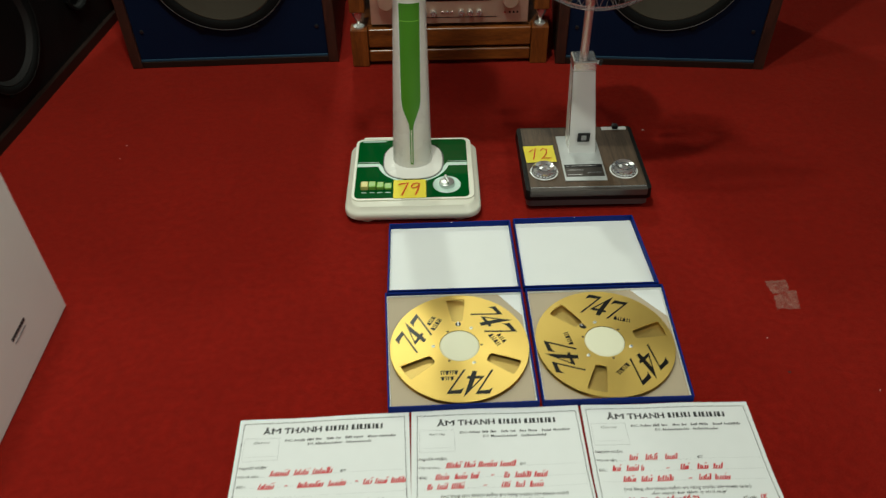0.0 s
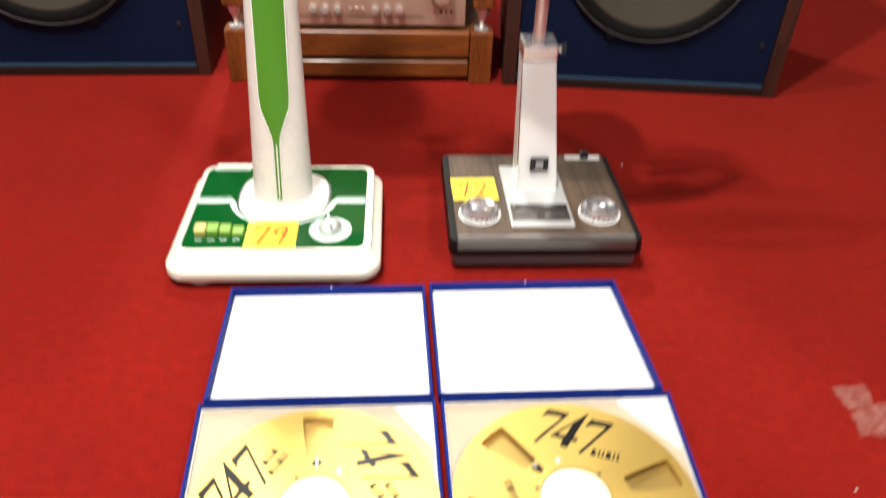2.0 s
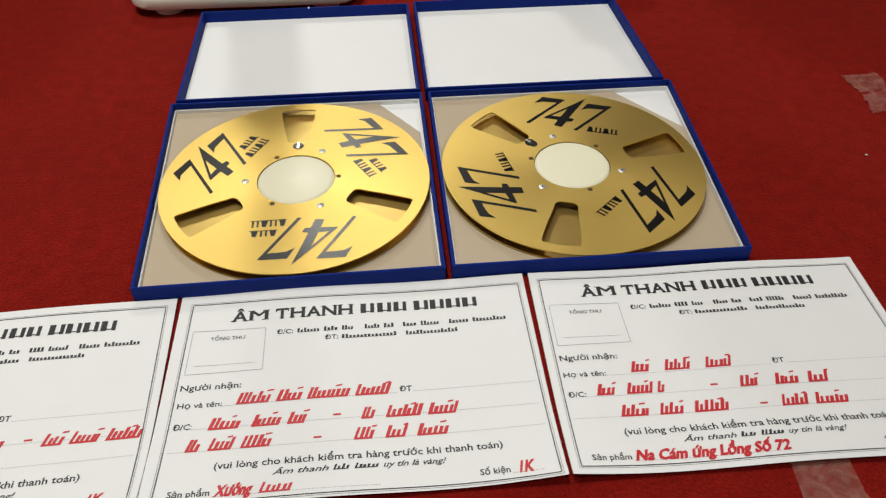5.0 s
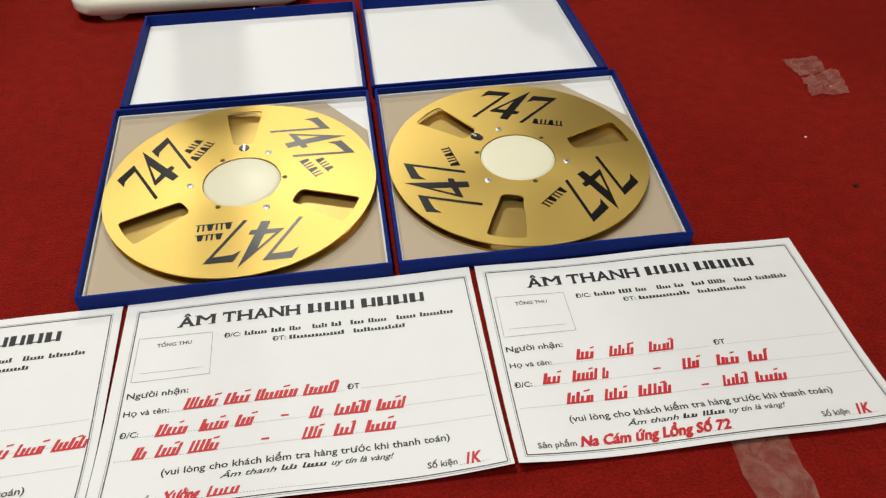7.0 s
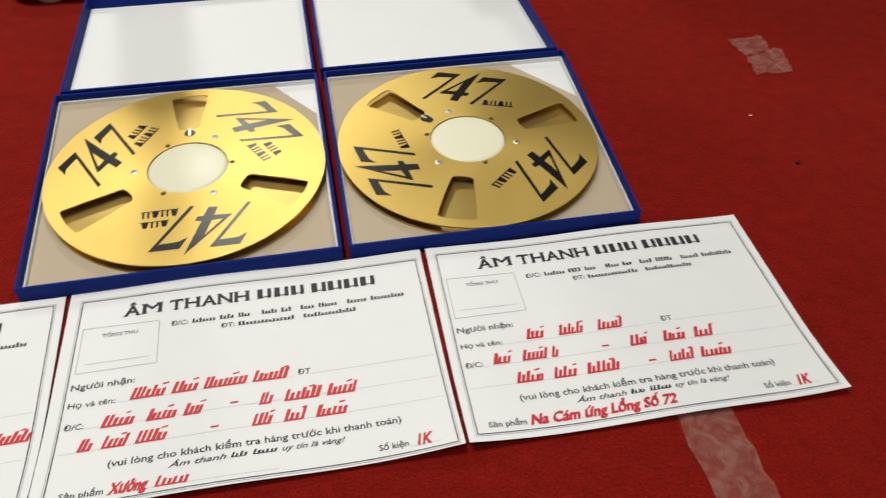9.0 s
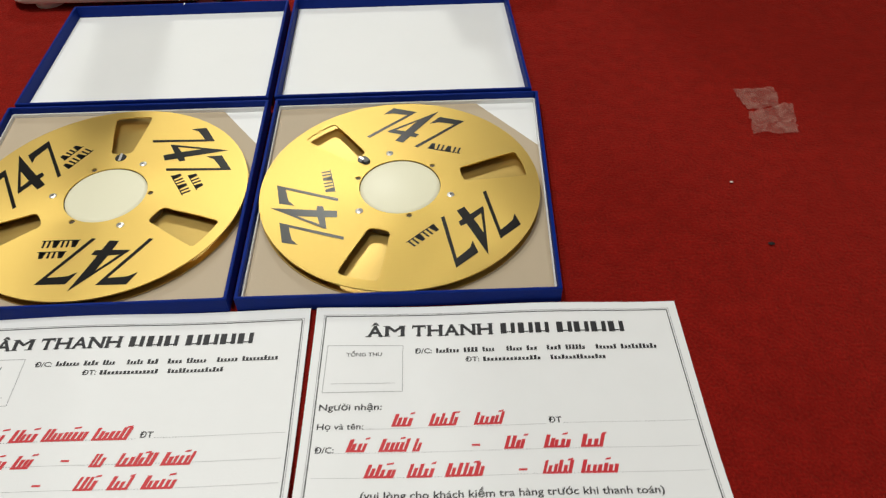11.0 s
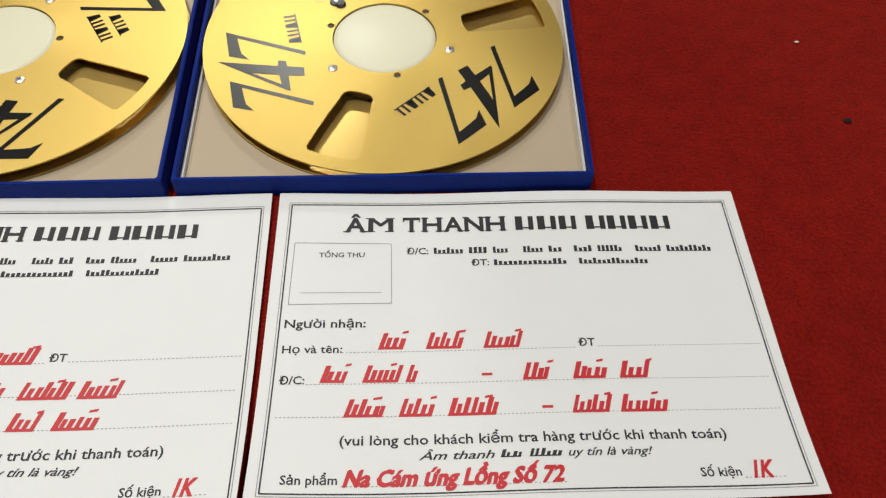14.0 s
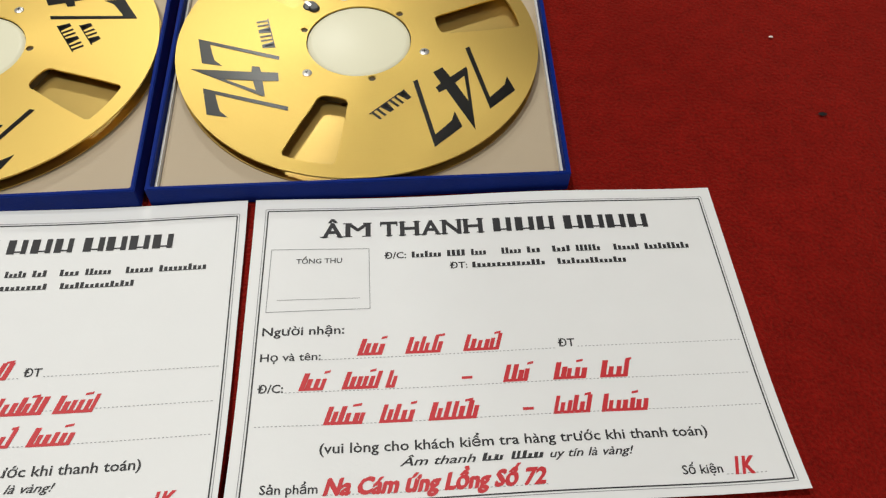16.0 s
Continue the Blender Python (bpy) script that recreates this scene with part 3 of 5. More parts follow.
def slip(x, y, turn, seed, hand, product, label, dashes=(), off=(0.0, 0.0)):
    """A printed slip: origin at its far left corner, y to the camera is negative; off: how far the print sits from its usual margins."""
    ob = thing("delivery_slip", label, "paper slip", "printed slips", pose(x, y, 0, 0, 0, turn))
    rnd = random.Random(seed)
    ph = [rnd.uniform(0, 6.28) for _ in range(4)]

    def rise(u, v):
        edge = max(0.0, (-v / SLIP_H - 0.55) / 0.45)
        side = abs(2 * u / SLIP_W - 1.0)
        far = max(0.0, (v / SLIP_H + 0.12) / 0.12)
        return 0.0026 + 0.0005 * (1 + math.sin(u * 34 + ph[0])) + edge * edge * (0.0024 + 0.0016 * math.sin(u * 26 + ph[1]) + 0.0062 * side ** 3) + 0.0012 * far * (0.5 + 0.5 * math.sin(u * 30 + ph[2]))

    bm = bmesh.new()
    nx, ny = 60, 40
    rows = [[bm.verts.new((SLIP_W * i / nx, -SLIP_H * j / ny, rise(SLIP_W * i / nx, -SLIP_H * j / ny))) for i in range(nx + 1)] for j in range(ny + 1)]
    for a, b in zip(rows, rows[1:]):
        for i in range(nx):
            bm.faces.new((a[i], a[i + 1], b[i + 1], b[i]))
    ext = bmesh.ops.extrude_face_region(bm, geom=list(bm.faces))
    for v in ext["geom"]:
        if isinstance(v, bmesh.types.BMVert):
            v.co.z -= 0.0003
    part("sheet", bm, PAPER, ob, "", 60)

    def top(u, v):
        return rise(u, v) + 0.00025

    def line(bm, p, q, w, dotted=False):
        p, q = (p[0] + off[0], p[1] + off[1]), (q[0] + off[0], q[1] + off[1])
        n = max(2, int((Vector(q) - Vector(p)).length / (0.0011 if dotted else 0.005)))
        s = Vector((-(q[1] - p[1]), q[0] - p[0])).normalized() * w / 2
        for k in range(0, n, 2 if dotted else 1):
            a, b = Vector(p).lerp(Vector(q), k / n), Vector(p).lerp(Vector(q), (k + 1) / n)
            bm.faces.new([bm.verts.new((c.x, c.y, top(c.x, c.y))) for c in (a - s, b - s, b + s, a + s)])
        return bm

    frame_bm = bmesh.new()
    c = [(0.0085, -0.0095), (0.2900, -0.0090), (0.2915, -0.1970), (0.0075, -0.1965)]
    for k in range(4):
        line(frame_bm, c[k], c[(k + 1) % 4], 0.0008)
    part("border", frame_bm, INK, ob, "thin black printed border")
    outer_bm = bmesh.new()
    c = [(0.0070, -0.0080), (0.2915, -0.0075), (0.2930, -0.1985), (0.0060, -0.1980)]
    for k in range(4):
        line(outer_bm, c[k], c[(k + 1) % 4], 0.0004)
    part("outer_border", outer_bm, GREYINK, ob, "fine grey outer border")
    tick = bmesh.new()
    c = [(0.0125, -0.0390), (0.0725, -0.0400), (0.0730, -0.0830), (0.0120, -0.0835)]
    for k in range(4):
        line(tick, c[k], c[(k + 1) % 4], 0.0004)
    line(tick, (0.018, -0.0755), (0.067, -0.0755), 0.0003)
    part("tick_box", tick, GREYINK, ob, "small printed box")
    for p, q in (((0.045, -0.1155), (0.180, -0.1145)), ((0.192, -0.1140), (0.288, -0.1135)), ((0.026, -0.1350), (0.288, -0.1345)),
                 ((0.011, -0.1545), (0.288, -0.1540)), ((0.048, -0.1925), (0.165, -0.1930)), ((0.258, -0.1925), (0.280, -0.1925))):
        part("ruled_line", line(bmesh.new(), p, q, 0.00042, True), GREYINK, ob, "faint dotted rule")

    def words(name, body, u, v, width, cap, bold=0.015, shear=0.0, material=INK):
        part(name, write(bmesh.new(), body, u + off[0], v + off[1], width, cap, bold, shear, top), material, ob)

    def bars(name, spans, v, high, material=INK, lean=0.0, wide=0.75, step=0.0030):
        """Unread writing as plain bars: each word a comb of short bars on one foot."""
        for u0, u1 in [(a + off[0], c + off[0]) for a, c in spans]:
            b = bmesh.new()
            n = max(1, round((u1 - u0) / step))
            foot = high * (0.16 if lean else 0.09)

            def vert(s, t):
                return b.verts.new((s + lean * t, v + off[1] + t, top(s + lean * t, v + off[1] + t)))

            last = None
            for k in range(n):
                u, w = u0 + (u1 - u0) * k / n, (u1 - u0) / n * wide
                if lean and n > 2:
                    u, w = u + w * rnd.uniform(-0.14, 0.14), w * rnd.uniform(0.82, 1.12)
                h = high * (rnd.choice((0.62, 0.66, 0.72, 1.0)) if k and step < 0.01 else 1.0)
                p0, p1, q0, q1 = vert(u, 0), vert(u + w, 0), vert(u, foot), vert(u + w, foot)
                t0, t1 = vert(u, h), vert(u + w, h)
                if foot:
                    b.faces.new((p0, p1, q1, q0))
                    if last:
                        b.faces.new((last[0], p0, q0, last[1]))
                b.faces.new((q0, q1, t1, t0))
                last = (p1, q1)
            part(name, b, material, ob)

    def serifs(b, spots, y, cap):
        """Thin feet across the ends of a capital's stems; spots: (place, half width, at the head)."""
        for c, half, head in spots:
            y0 = y + (cap * 0.94 if head else 0.0)
            b.faces.new([b.verts.new((q, r, top(q, r) + 0.00004)) for q, r in ((c - half, y0), (c + half, y0), (c + half, y0 + cap * 0.07), (c - half, y0 + cap * 0.07))])

    FEET = {"Â": ((0.10, 0), (0.88, 0)), "A": ((0.10, 0), (0.88, 0)), "M": ((0.10, 0), (0.90, 0), (0.08, 1), (0.92, 1)), "T": ((0.5, 0),),
            "H": ((0.12, 0), (0.88, 0), (0.12, 1), (0.88, 1)), "N": ((0.10, 0), (0.08, 1), (0.90, 1))}

    def capitals(u, v, cap, run):
        for letter, at, wide in run:
            b = write(bmesh.new(), letter, u + at + off[0], v + off[1], wide, cap, 0.0 if letter == "M" else 0.026, 0.0, top)
            if letter == "M":
                for shift in (0.00045, 0.0009):
                    write(b, letter, u + at + shift + off[0], v + off[1], wide, cap, 0.0, 0.0, lambda a, r: top(a, r) + shift * 0.05)
            serifs(b, [(u + at + off[0] + wide * c, wide * 0.19, h) for c, h in FEET[letter]], v + off[1], cap)
            if letter == "T":
                for c in (0.03, 0.97):
                    q = u + at + off[0] + wide * c
                    b.faces.new([b.verts.new((a, r, top(a, r) + 0.00004)) for a, r in ((q - 0.0004, v + off[1] + cap * 0.70), (q + 0.0004, v + off[1] + cap * 0.70), (q + 0.0004, v + off[1] + cap), (q - 0.0004, v + off[1] + cap))])
            part("heading", b, INK, ob)

    capitals(0.0432, -0.0308, 0.0108, (("Â", 0.0, 0.0130), ("M", 0.0145, 0.0150), ("T", 0.0365, 0.0110), ("H", 0.0490, 0.0122), ("A", 0.0626, 0.0122), ("N", 0.0758, 0.0122), ("H", 0.0895, 0.0122)))
    for u0, u1 in ((0.1516, 0.1632), (0.1658, 0.1778), (0.1798, 0.1908), (0.1972, 0.2096), (0.2112, 0.2232), (0.2250, 0.2372), (0.2392, 0.2516)):
        b = bmesh.new()
        w, y0, cap = u1 - u0, -0.0306 + off[1], 0.0106
        ring = [(0.0, 0.0), (0.40, 0.0), (0.40, 0.10), (0.72, 0.10), (0.72, 0.0), (1.0, 0.0), (1.0, 1.0), (0.72, 1.0), (0.72, 0.90), (0.40, 0.90), (0.40, 1.0), (0.0, 1.0)]
        for quad in ((0, 1, 10, 11), (4, 5, 6, 7), (2, 3, 8, 9)):
            pts = [(u0 + off[0] + ring[k][0] * w, y0 + ring[k][1] * cap) for k in quad]
            if quad[0] == 2:
                pts = [pts[0], pts[1], (pts[1][0], y0 + 0.2 * cap), (pts[0][0], y0 + 0.2 * cap)]
            b.faces.new([b.verts.new((a, r, top(a, r))) for a, r in pts])
        part("heading_bar", b, INK, ob)
    words("small_print", "Đ/C:", 0.0820, -0.0480, 0.0135, 0.0046, 0.015)
    bars("small_print_bar", [(0.099, 0.118), (0.121, 0.133), (0.136, 0.146), (0.155, 0.168), (0.171, 0.180), (0.187, 0.199), (0.202, 0.218), (0.226, 0.243), (0.246, 0.275)], -0.0478, 0.0046, INK, 0, 0.66, 0.0028)
    words("small_print", "ĐT:", 0.1220, -0.0570, 0.0110, 0.0044, 0.015)
    bars("small_print_bar", [(0.136, 0.182), (0.189, 0.233)], -0.0570, 0.0042, INK, 0, 0.66, 0.0030)
    words("small_print", "TỔNG THU", 0.0280, -0.0500, 0.0280, 0.0034, 0.01)
    words("field_name", "Người nhận:", 0.0110, -0.0992, 0.0470, 0.0052)
    words("field_name", "Họ và tên:", 0.0110, -0.1155, 0.0340, 0.0047, 0.012)
    words("field_name", "ĐT", 0.1810, -0.1137, 0.0098, 0.0048, 0.014)
    words("field_name", "Đ/C:", 0.0110, -0.1348, 0.0140, 0.0048, 0.014)
    words("notice", "(vui lòng cho khách kiểm tra hàng trước khi thanh toán)", 0.0460, -0.1705, 0.2080, 0.0054, 0.014)
    words("motto", "Âm thanh", 0.0880, -0.1790, 0.0400, 0.0044, 0.012, 0.35)
    bars("motto_bar", [(0.131, 0.143), (0.146, 0.164)], -0.1788, 0.0044, INK, 0.35, 0.6, 0.0030)
    words("motto", "uy tín là vàng!", 0.1670, -0.1790, 0.0450, 0.0044, 0.012, 0.35)
    words("field_name", "Sản phẩm", 0.0170, -0.1915, 0.0290, 0.0047)
    words("field_name", "Số kiện", 0.2350, -0.1915, 0.0215, 0.0047)
    words("count_note", "1K", 0.2625, -0.1925, 0.0122, 0.0088, 0.040, 0.3, REDINK)
    for v, spans in hand:
        bars("marker_bar", spans, v - 0.0002, 0.0106, REDINK, 0.32, 0.72, 0.0038)
        for u0, u1 in spans:
            if u1 - u0 > 0.0135:
                a, y, w = u0 + (u1 - u0) * rnd.uniform(0.55, 0.8) + 0.0030 + off[0], v + 0.0098 + off[1], rnd.uniform(0.0032, 0.0055)
                accent = bmesh.new()
                accent.faces.new([accent.verts.new((c, d, top(c, d))) for c, d in ((a, y), (a + w, y + 0.0006), (a + w + 0.0004, y + 0.0021), (a + 0.0004, y + 0.0014))])
                part("accent_bar", accent, REDINK, ob)
    for u, v in dashes:
        bars("marker_dash", [(u, u + 0.0060)], v + 0.0030, 0.0016, REDINK, 0.0, 1.0, 0.02)
    text, width, extra = product
    for k in range(3):
        part("marker_note", write(bmesh.new(), text, 0.0485 + off[0] + 0.0004 * k, -0.1928 + off[1] + 0.0003 * k, width, 0.0082, 0.022, 0.3, lambda u, v: top(u, v) + 0.00005 * k), REDINK, ob)
    if extra:
        bars("marker_bar", [extra], -0.1928, 0.0085, REDINK, 0.32, 0.60, 0.0038)
    return ob


slip(0.0, 0.0005, 0.0, 3,
     [(-0.1135, [(0.065, 0.081), (0.093, 0.114), (0.126, 0.148)]),
      (-0.1340, [(0.033, 0.048), (0.057, 0.078), (0.081, 0.087), (0.147, 0.162), (0.175, 0.194), (0.202, 0.219)]),
      (-0.1545, [(0.047, 0.070), (0.077, 0.096), (0.104, 0.132), (0.172, 0.193), (0.199, 0.225)])],
     ("Na Cám ứng Lồng Số 72", 0.1145, None), "white printed delivery slip with red marker writing on red carpet", [(0.124, -0.1340), (0.156, -0.1545)])
slip(-0.3035, -0.0028, 0.6, 5,
     [(-0.1150, [(0.055, 0.081), (0.086, 0.105), (0.109, 0.142), (0.146, 0.173)]),
      (-0.1365, [(0.0365, 0.0605), (0.0685, 0.0905), (0.0955, 0.1095), (0.1505, 0.1605), (0.1695, 0.1965), (0.2015, 0.2245)]),
      (-0.1545, [(0.0225, 0.0325), (0.0395, 0.0575), (0.0625, 0.0845), (0.1455, 0.1595), (0.1685, 0.1845), (0.1915, 0.2155)])],
     ("Xưởng", 0.0265, (0.080, 0.103)), "white printed delivery slip filled in with red marker", [(0.130, -0.1350), (0.116, -0.1540)], (0.0025, -0.0030))
slip(-0.6060, -0.0160, 2.0, 8,
     [(-0.1140, [(0.063, 0.095), (0.103, 0.128), (0.134, 0.167)]),
      (-0.1385, [(0.046, 0.073), (0.110, 0.154), (0.161, 0.191), (0.219, 0.234), (0.239, 0.260), (0.265, 0.290)])],
     ("Số", 0.016, None), "white printed delivery slip with curled edges beside the others", [(0.090, -0.1370), (0.206, -0.1360)])

# ---------------------------------------------------------------- loudspeakers


def driver(parent, at, r, cone_mat, name="woofer"):
    """A cone driver facing local +z."""
    frame_ = part(name, lathe([(r * 0.865, 0.004), (r * 0.89, 0.010), (r * 0.94, 0.013), (r, 0.011), (r * 1.02, 0.004), (r * 1.02, -0.002), (r * 0.865, -0.002)], 64), RUBBER, parent, "round black driver frame with rolled surround", 40, at)
    prof = [(r * 0.87, 0.005), (r * 0.855, 0.006), (r * 0.84, 0.003)]
    for k in range(1, 17):
        q = r * (0.84 - 0.032 * k)
        prof.append((q, 0.003 - 0.0045 * k + (0.0010 if k % 2 else -0.0010)))
    prof.append((r * 0.26, -0.072))
    part("cone", lathe(prof, 64), cone_mat, frame_, "ribbed paper cone", 25)
    part("dust_cap", lathe([(0.0, -0.040), (r * 0.13, -0.044), (r * 0.22, -0.055), (r * 0.285, -0.068), (r * 0.285, -0.073)], 48), DUST, frame_, "dark domed dust cap", 50)
    part("rim_ring", tube([(r * 1.0 * math.cos(2 * math.pi * k / 64), r * 1.0 * math.sin(2 * math.pi * k / 64), 0.0115) for k in range(64)], 0.0011, 6, closed=True), GREYBASE if cone_mat is CONE else DUST, frame_, "thin rim ring", 60)
    for k in range(8):
        a = 2 * math.pi * (k + 0.5) / 8
        part("clamp", block((r * 0.99, -0.010, 0.0), (r * 1.07, 0.010, 0.010), 0.003), RUBBER, frame_, "", None, pose(0, 0, 0, 0, 0, math.degrees(a)))
    return frame_


def blue_speaker(left, right, height, label):
    """A wooden cabinet with an inset blue baffle; left and right: the floor corners of its front."""
    lx, ly = left
    rx, ry = right
    width, turn = math.hypot(rx - lx, ry - ly), math.degrees(math.atan2(ry - ly, rx - lx))
    cab = thing("loudspeaker", label, "loudspeaker", "large blue loudspeakers", pose(lx, ly, 0, 0, 0, turn))
    d, t = 0.46, 0.030
    part("side_panel", block((0, 0, 0), (t, d, height), 0.003), CABWOOD, cab)
    part("side_panel", block((width - t, 0, 0), (width, d, height), 0.003), CABWOOD, cab)
    part("bottom_panel", block((t + 0.0005, 0.002, 0), (width - t - 0.0005, d, 0.020), 0.002), DARKBROWN, cab)
    part("top_panel", block((t + 0.0005, 0, height - t), (width - t - 0.0005, d, height), 0.002), CABWOOD, cab)
    part("back_panel", block((t, d - 0.02, 0.021), (width - t, d - 0.001, height - t - 0.001)), BLACKCLOTH, cab)
    cx, cz, r = width / 2, 0.318, 0.200
    hole = circle(cx, cz, r * 0.86, 64)
    outer = [(t + 0.001, 0.0215), (width - t - 0.001, 0.0215), (width - t - 0.001, height - t - 0.001), (t + 0.001, height - t - 0.001)]
    part("baffle", plate([outer, hole], 0, 0.018), BAFFLE, cab, "dark blue painted baffle", None, Matrix.Translation((0, 0.026, 0)) @ pose(0, 0, 0, 90, 0, 0))
    part("trim_strip", block((t + 0.001, 0.0035, 0.0205), (width - t - 0.001, 0.0075, 0.0270), 0.001), BAFFLETRIM, cab, "thin pale trim along the baffle")
    driver(cab, Matrix.Translation((cx, 0.0075, cz)) @ pose(0, 0, 0, 90, 0, 0), r, CONE)
    for sx in (-1, 1):
        part("baffle_bolt", lathe([(0, 0.004), (0.005, 0.003), (0.006, 0)], 14), BLACK, cab, "", 40, Matrix.Translation((cx + sx * (width / 2 - 0.055), 0.0080, 0.115)) @ pose(0, 0, 0, 90, 0, 0))
    return cab


blue_speaker((-1.158, 1.268), (-0.538, 1.286), 0.88, "large wooden loudspeaker with dark blue baffle and grey cone woofer")
blue_speaker((0.113, 1.246), (0.720, 1.184), 0.88, "large wooden loudspeaker, blue baffle, standing behind the clear-guard fan")

# black cabinets at the edges of the carpet
blk = thing("black_speaker", "black loudspeaker cabinet with large woofer, standing on red carpet", "loudspeaker", at=pose(-1.385, 0.760, 0, 0, 0, 84.5))
part("body", block((0, 0.012, 0), (0.92, 0.45, 0.80), 0.008), BLACKCLOTH, blk)
part("front_frame", plate([[(0.0, 0.0), (0.92, 0.0), (0.92, 0.8), (0.0, 0.8)], [(0.03, 0.03), (0.89, 0.03), (0.89, 0.77), (0.03, 0.77)]], 0, 0.014), DARKBROWN, blk, "dark brown front frame", None, Matrix.Translation((0, 0.012, 0)) @ pose(0, 0, 0, 90, 0, 0))
driver(blk, Matrix.Translation((0.27, 0.006, 0.235)) @ pose(0, 0, 0, 90, 0, 0), 0.150, DARKCONE)
driver(blk, Matrix.Translation((0.66, 0.006, 0.190)) @ pose(0, 0, 0, 90, 0, 0), 0.060, DARKCONE, "midrange_driver")

case = thing("equipment_case", "black vinyl equipment case with dark brown bottom edging", "case", at=pose(1.440, 2.395, 0, 0, 0, -86))
part("body", block((0, 0.012, 0.045), (1.15, 0.62, 0.55), 0.02, 3), BLACKCLOTH, case)
part("bottom_edging", block((-0.008, 0.0, 0.0), (1.158, 0.63, 0.050), 0.014, 3), DARKBROWN, case, "rounded dark brown edging")

# ---------------------------------------------------------------- equipment rack
rack = thing("equipment_rack", "low orange-brown wooden equipment rack on metal cone feet", "rack", at=pose(-0.492, 1.252, 0))
RW, RD = 0.580, 0.44
for x in (0.0, RW - 0.050):
    for y in (0.0, RD - 0.05):
        part("foot", block((x, y, 0.0), (x + 0.050, y + 0.050, 0.117), 0.003), RACKWOODV, rack)
        part("cone_spike", lathe([(0.0, 0.118), (0.004, 0.121), (0.006, 0.135), (0.017, 0.158), (0.017, 0.168), (0, 0.168)], 24), SATIN, rack, "turned chrome spike", 40, pose(x + 0.025, y + 0.025, 0))
        part("spike_cup", lathe([(0.0, 0.1175), (0.016, 0.1175), (0.016, 0.1205), (0.006, 0.1215), (0, 0.1200)], 24), STEEL, rack, "", 40, pose(x + 0.025, y + 0.025, 0))
        part("post", block((x + 0.003, y + 0.003, 0.168), (x + 0.047, y + 0.047, 0.375), 0.004), RACKWOODV, rack)
        part("cone_spike", lathe([(0.0, 0.375), (0.004, 0.378), (0.006, 0.390), (0.017, 0.412), (0.017, 0.420), (0, 0.420)], 24), SATIN, rack, "", 40, pose(x + 0.025, y + 0.025, 0))
        part("post", block((x + 0.003, y + 0.003, 0.420), (x + 0.047, y + 0.047, 0.500), 0.004), RACKWOODV, rack)
for z0, z1 in ((0.012, 0.050), (0.058, 0.116), (0.312, 0.372)):
    part("front_rail", block((0.0505, 0.006, z0), (RW - 0.0505, 0.034, z1), 0.005, 3), RACKWOOD, rack)
    part("back_rail", block((0.0505, RD - 0.034, z0), (RW - 0.0505, RD - 0.006, z1), 0.005), RACKWOOD, rack)
for z in (0.098, 0.354):
    part("shelf_board", block((0.02, 0.0345, z), (RW - 0.02, RD - 0.0345, z + 0.017), 0.002), RACKWOOD, rack)


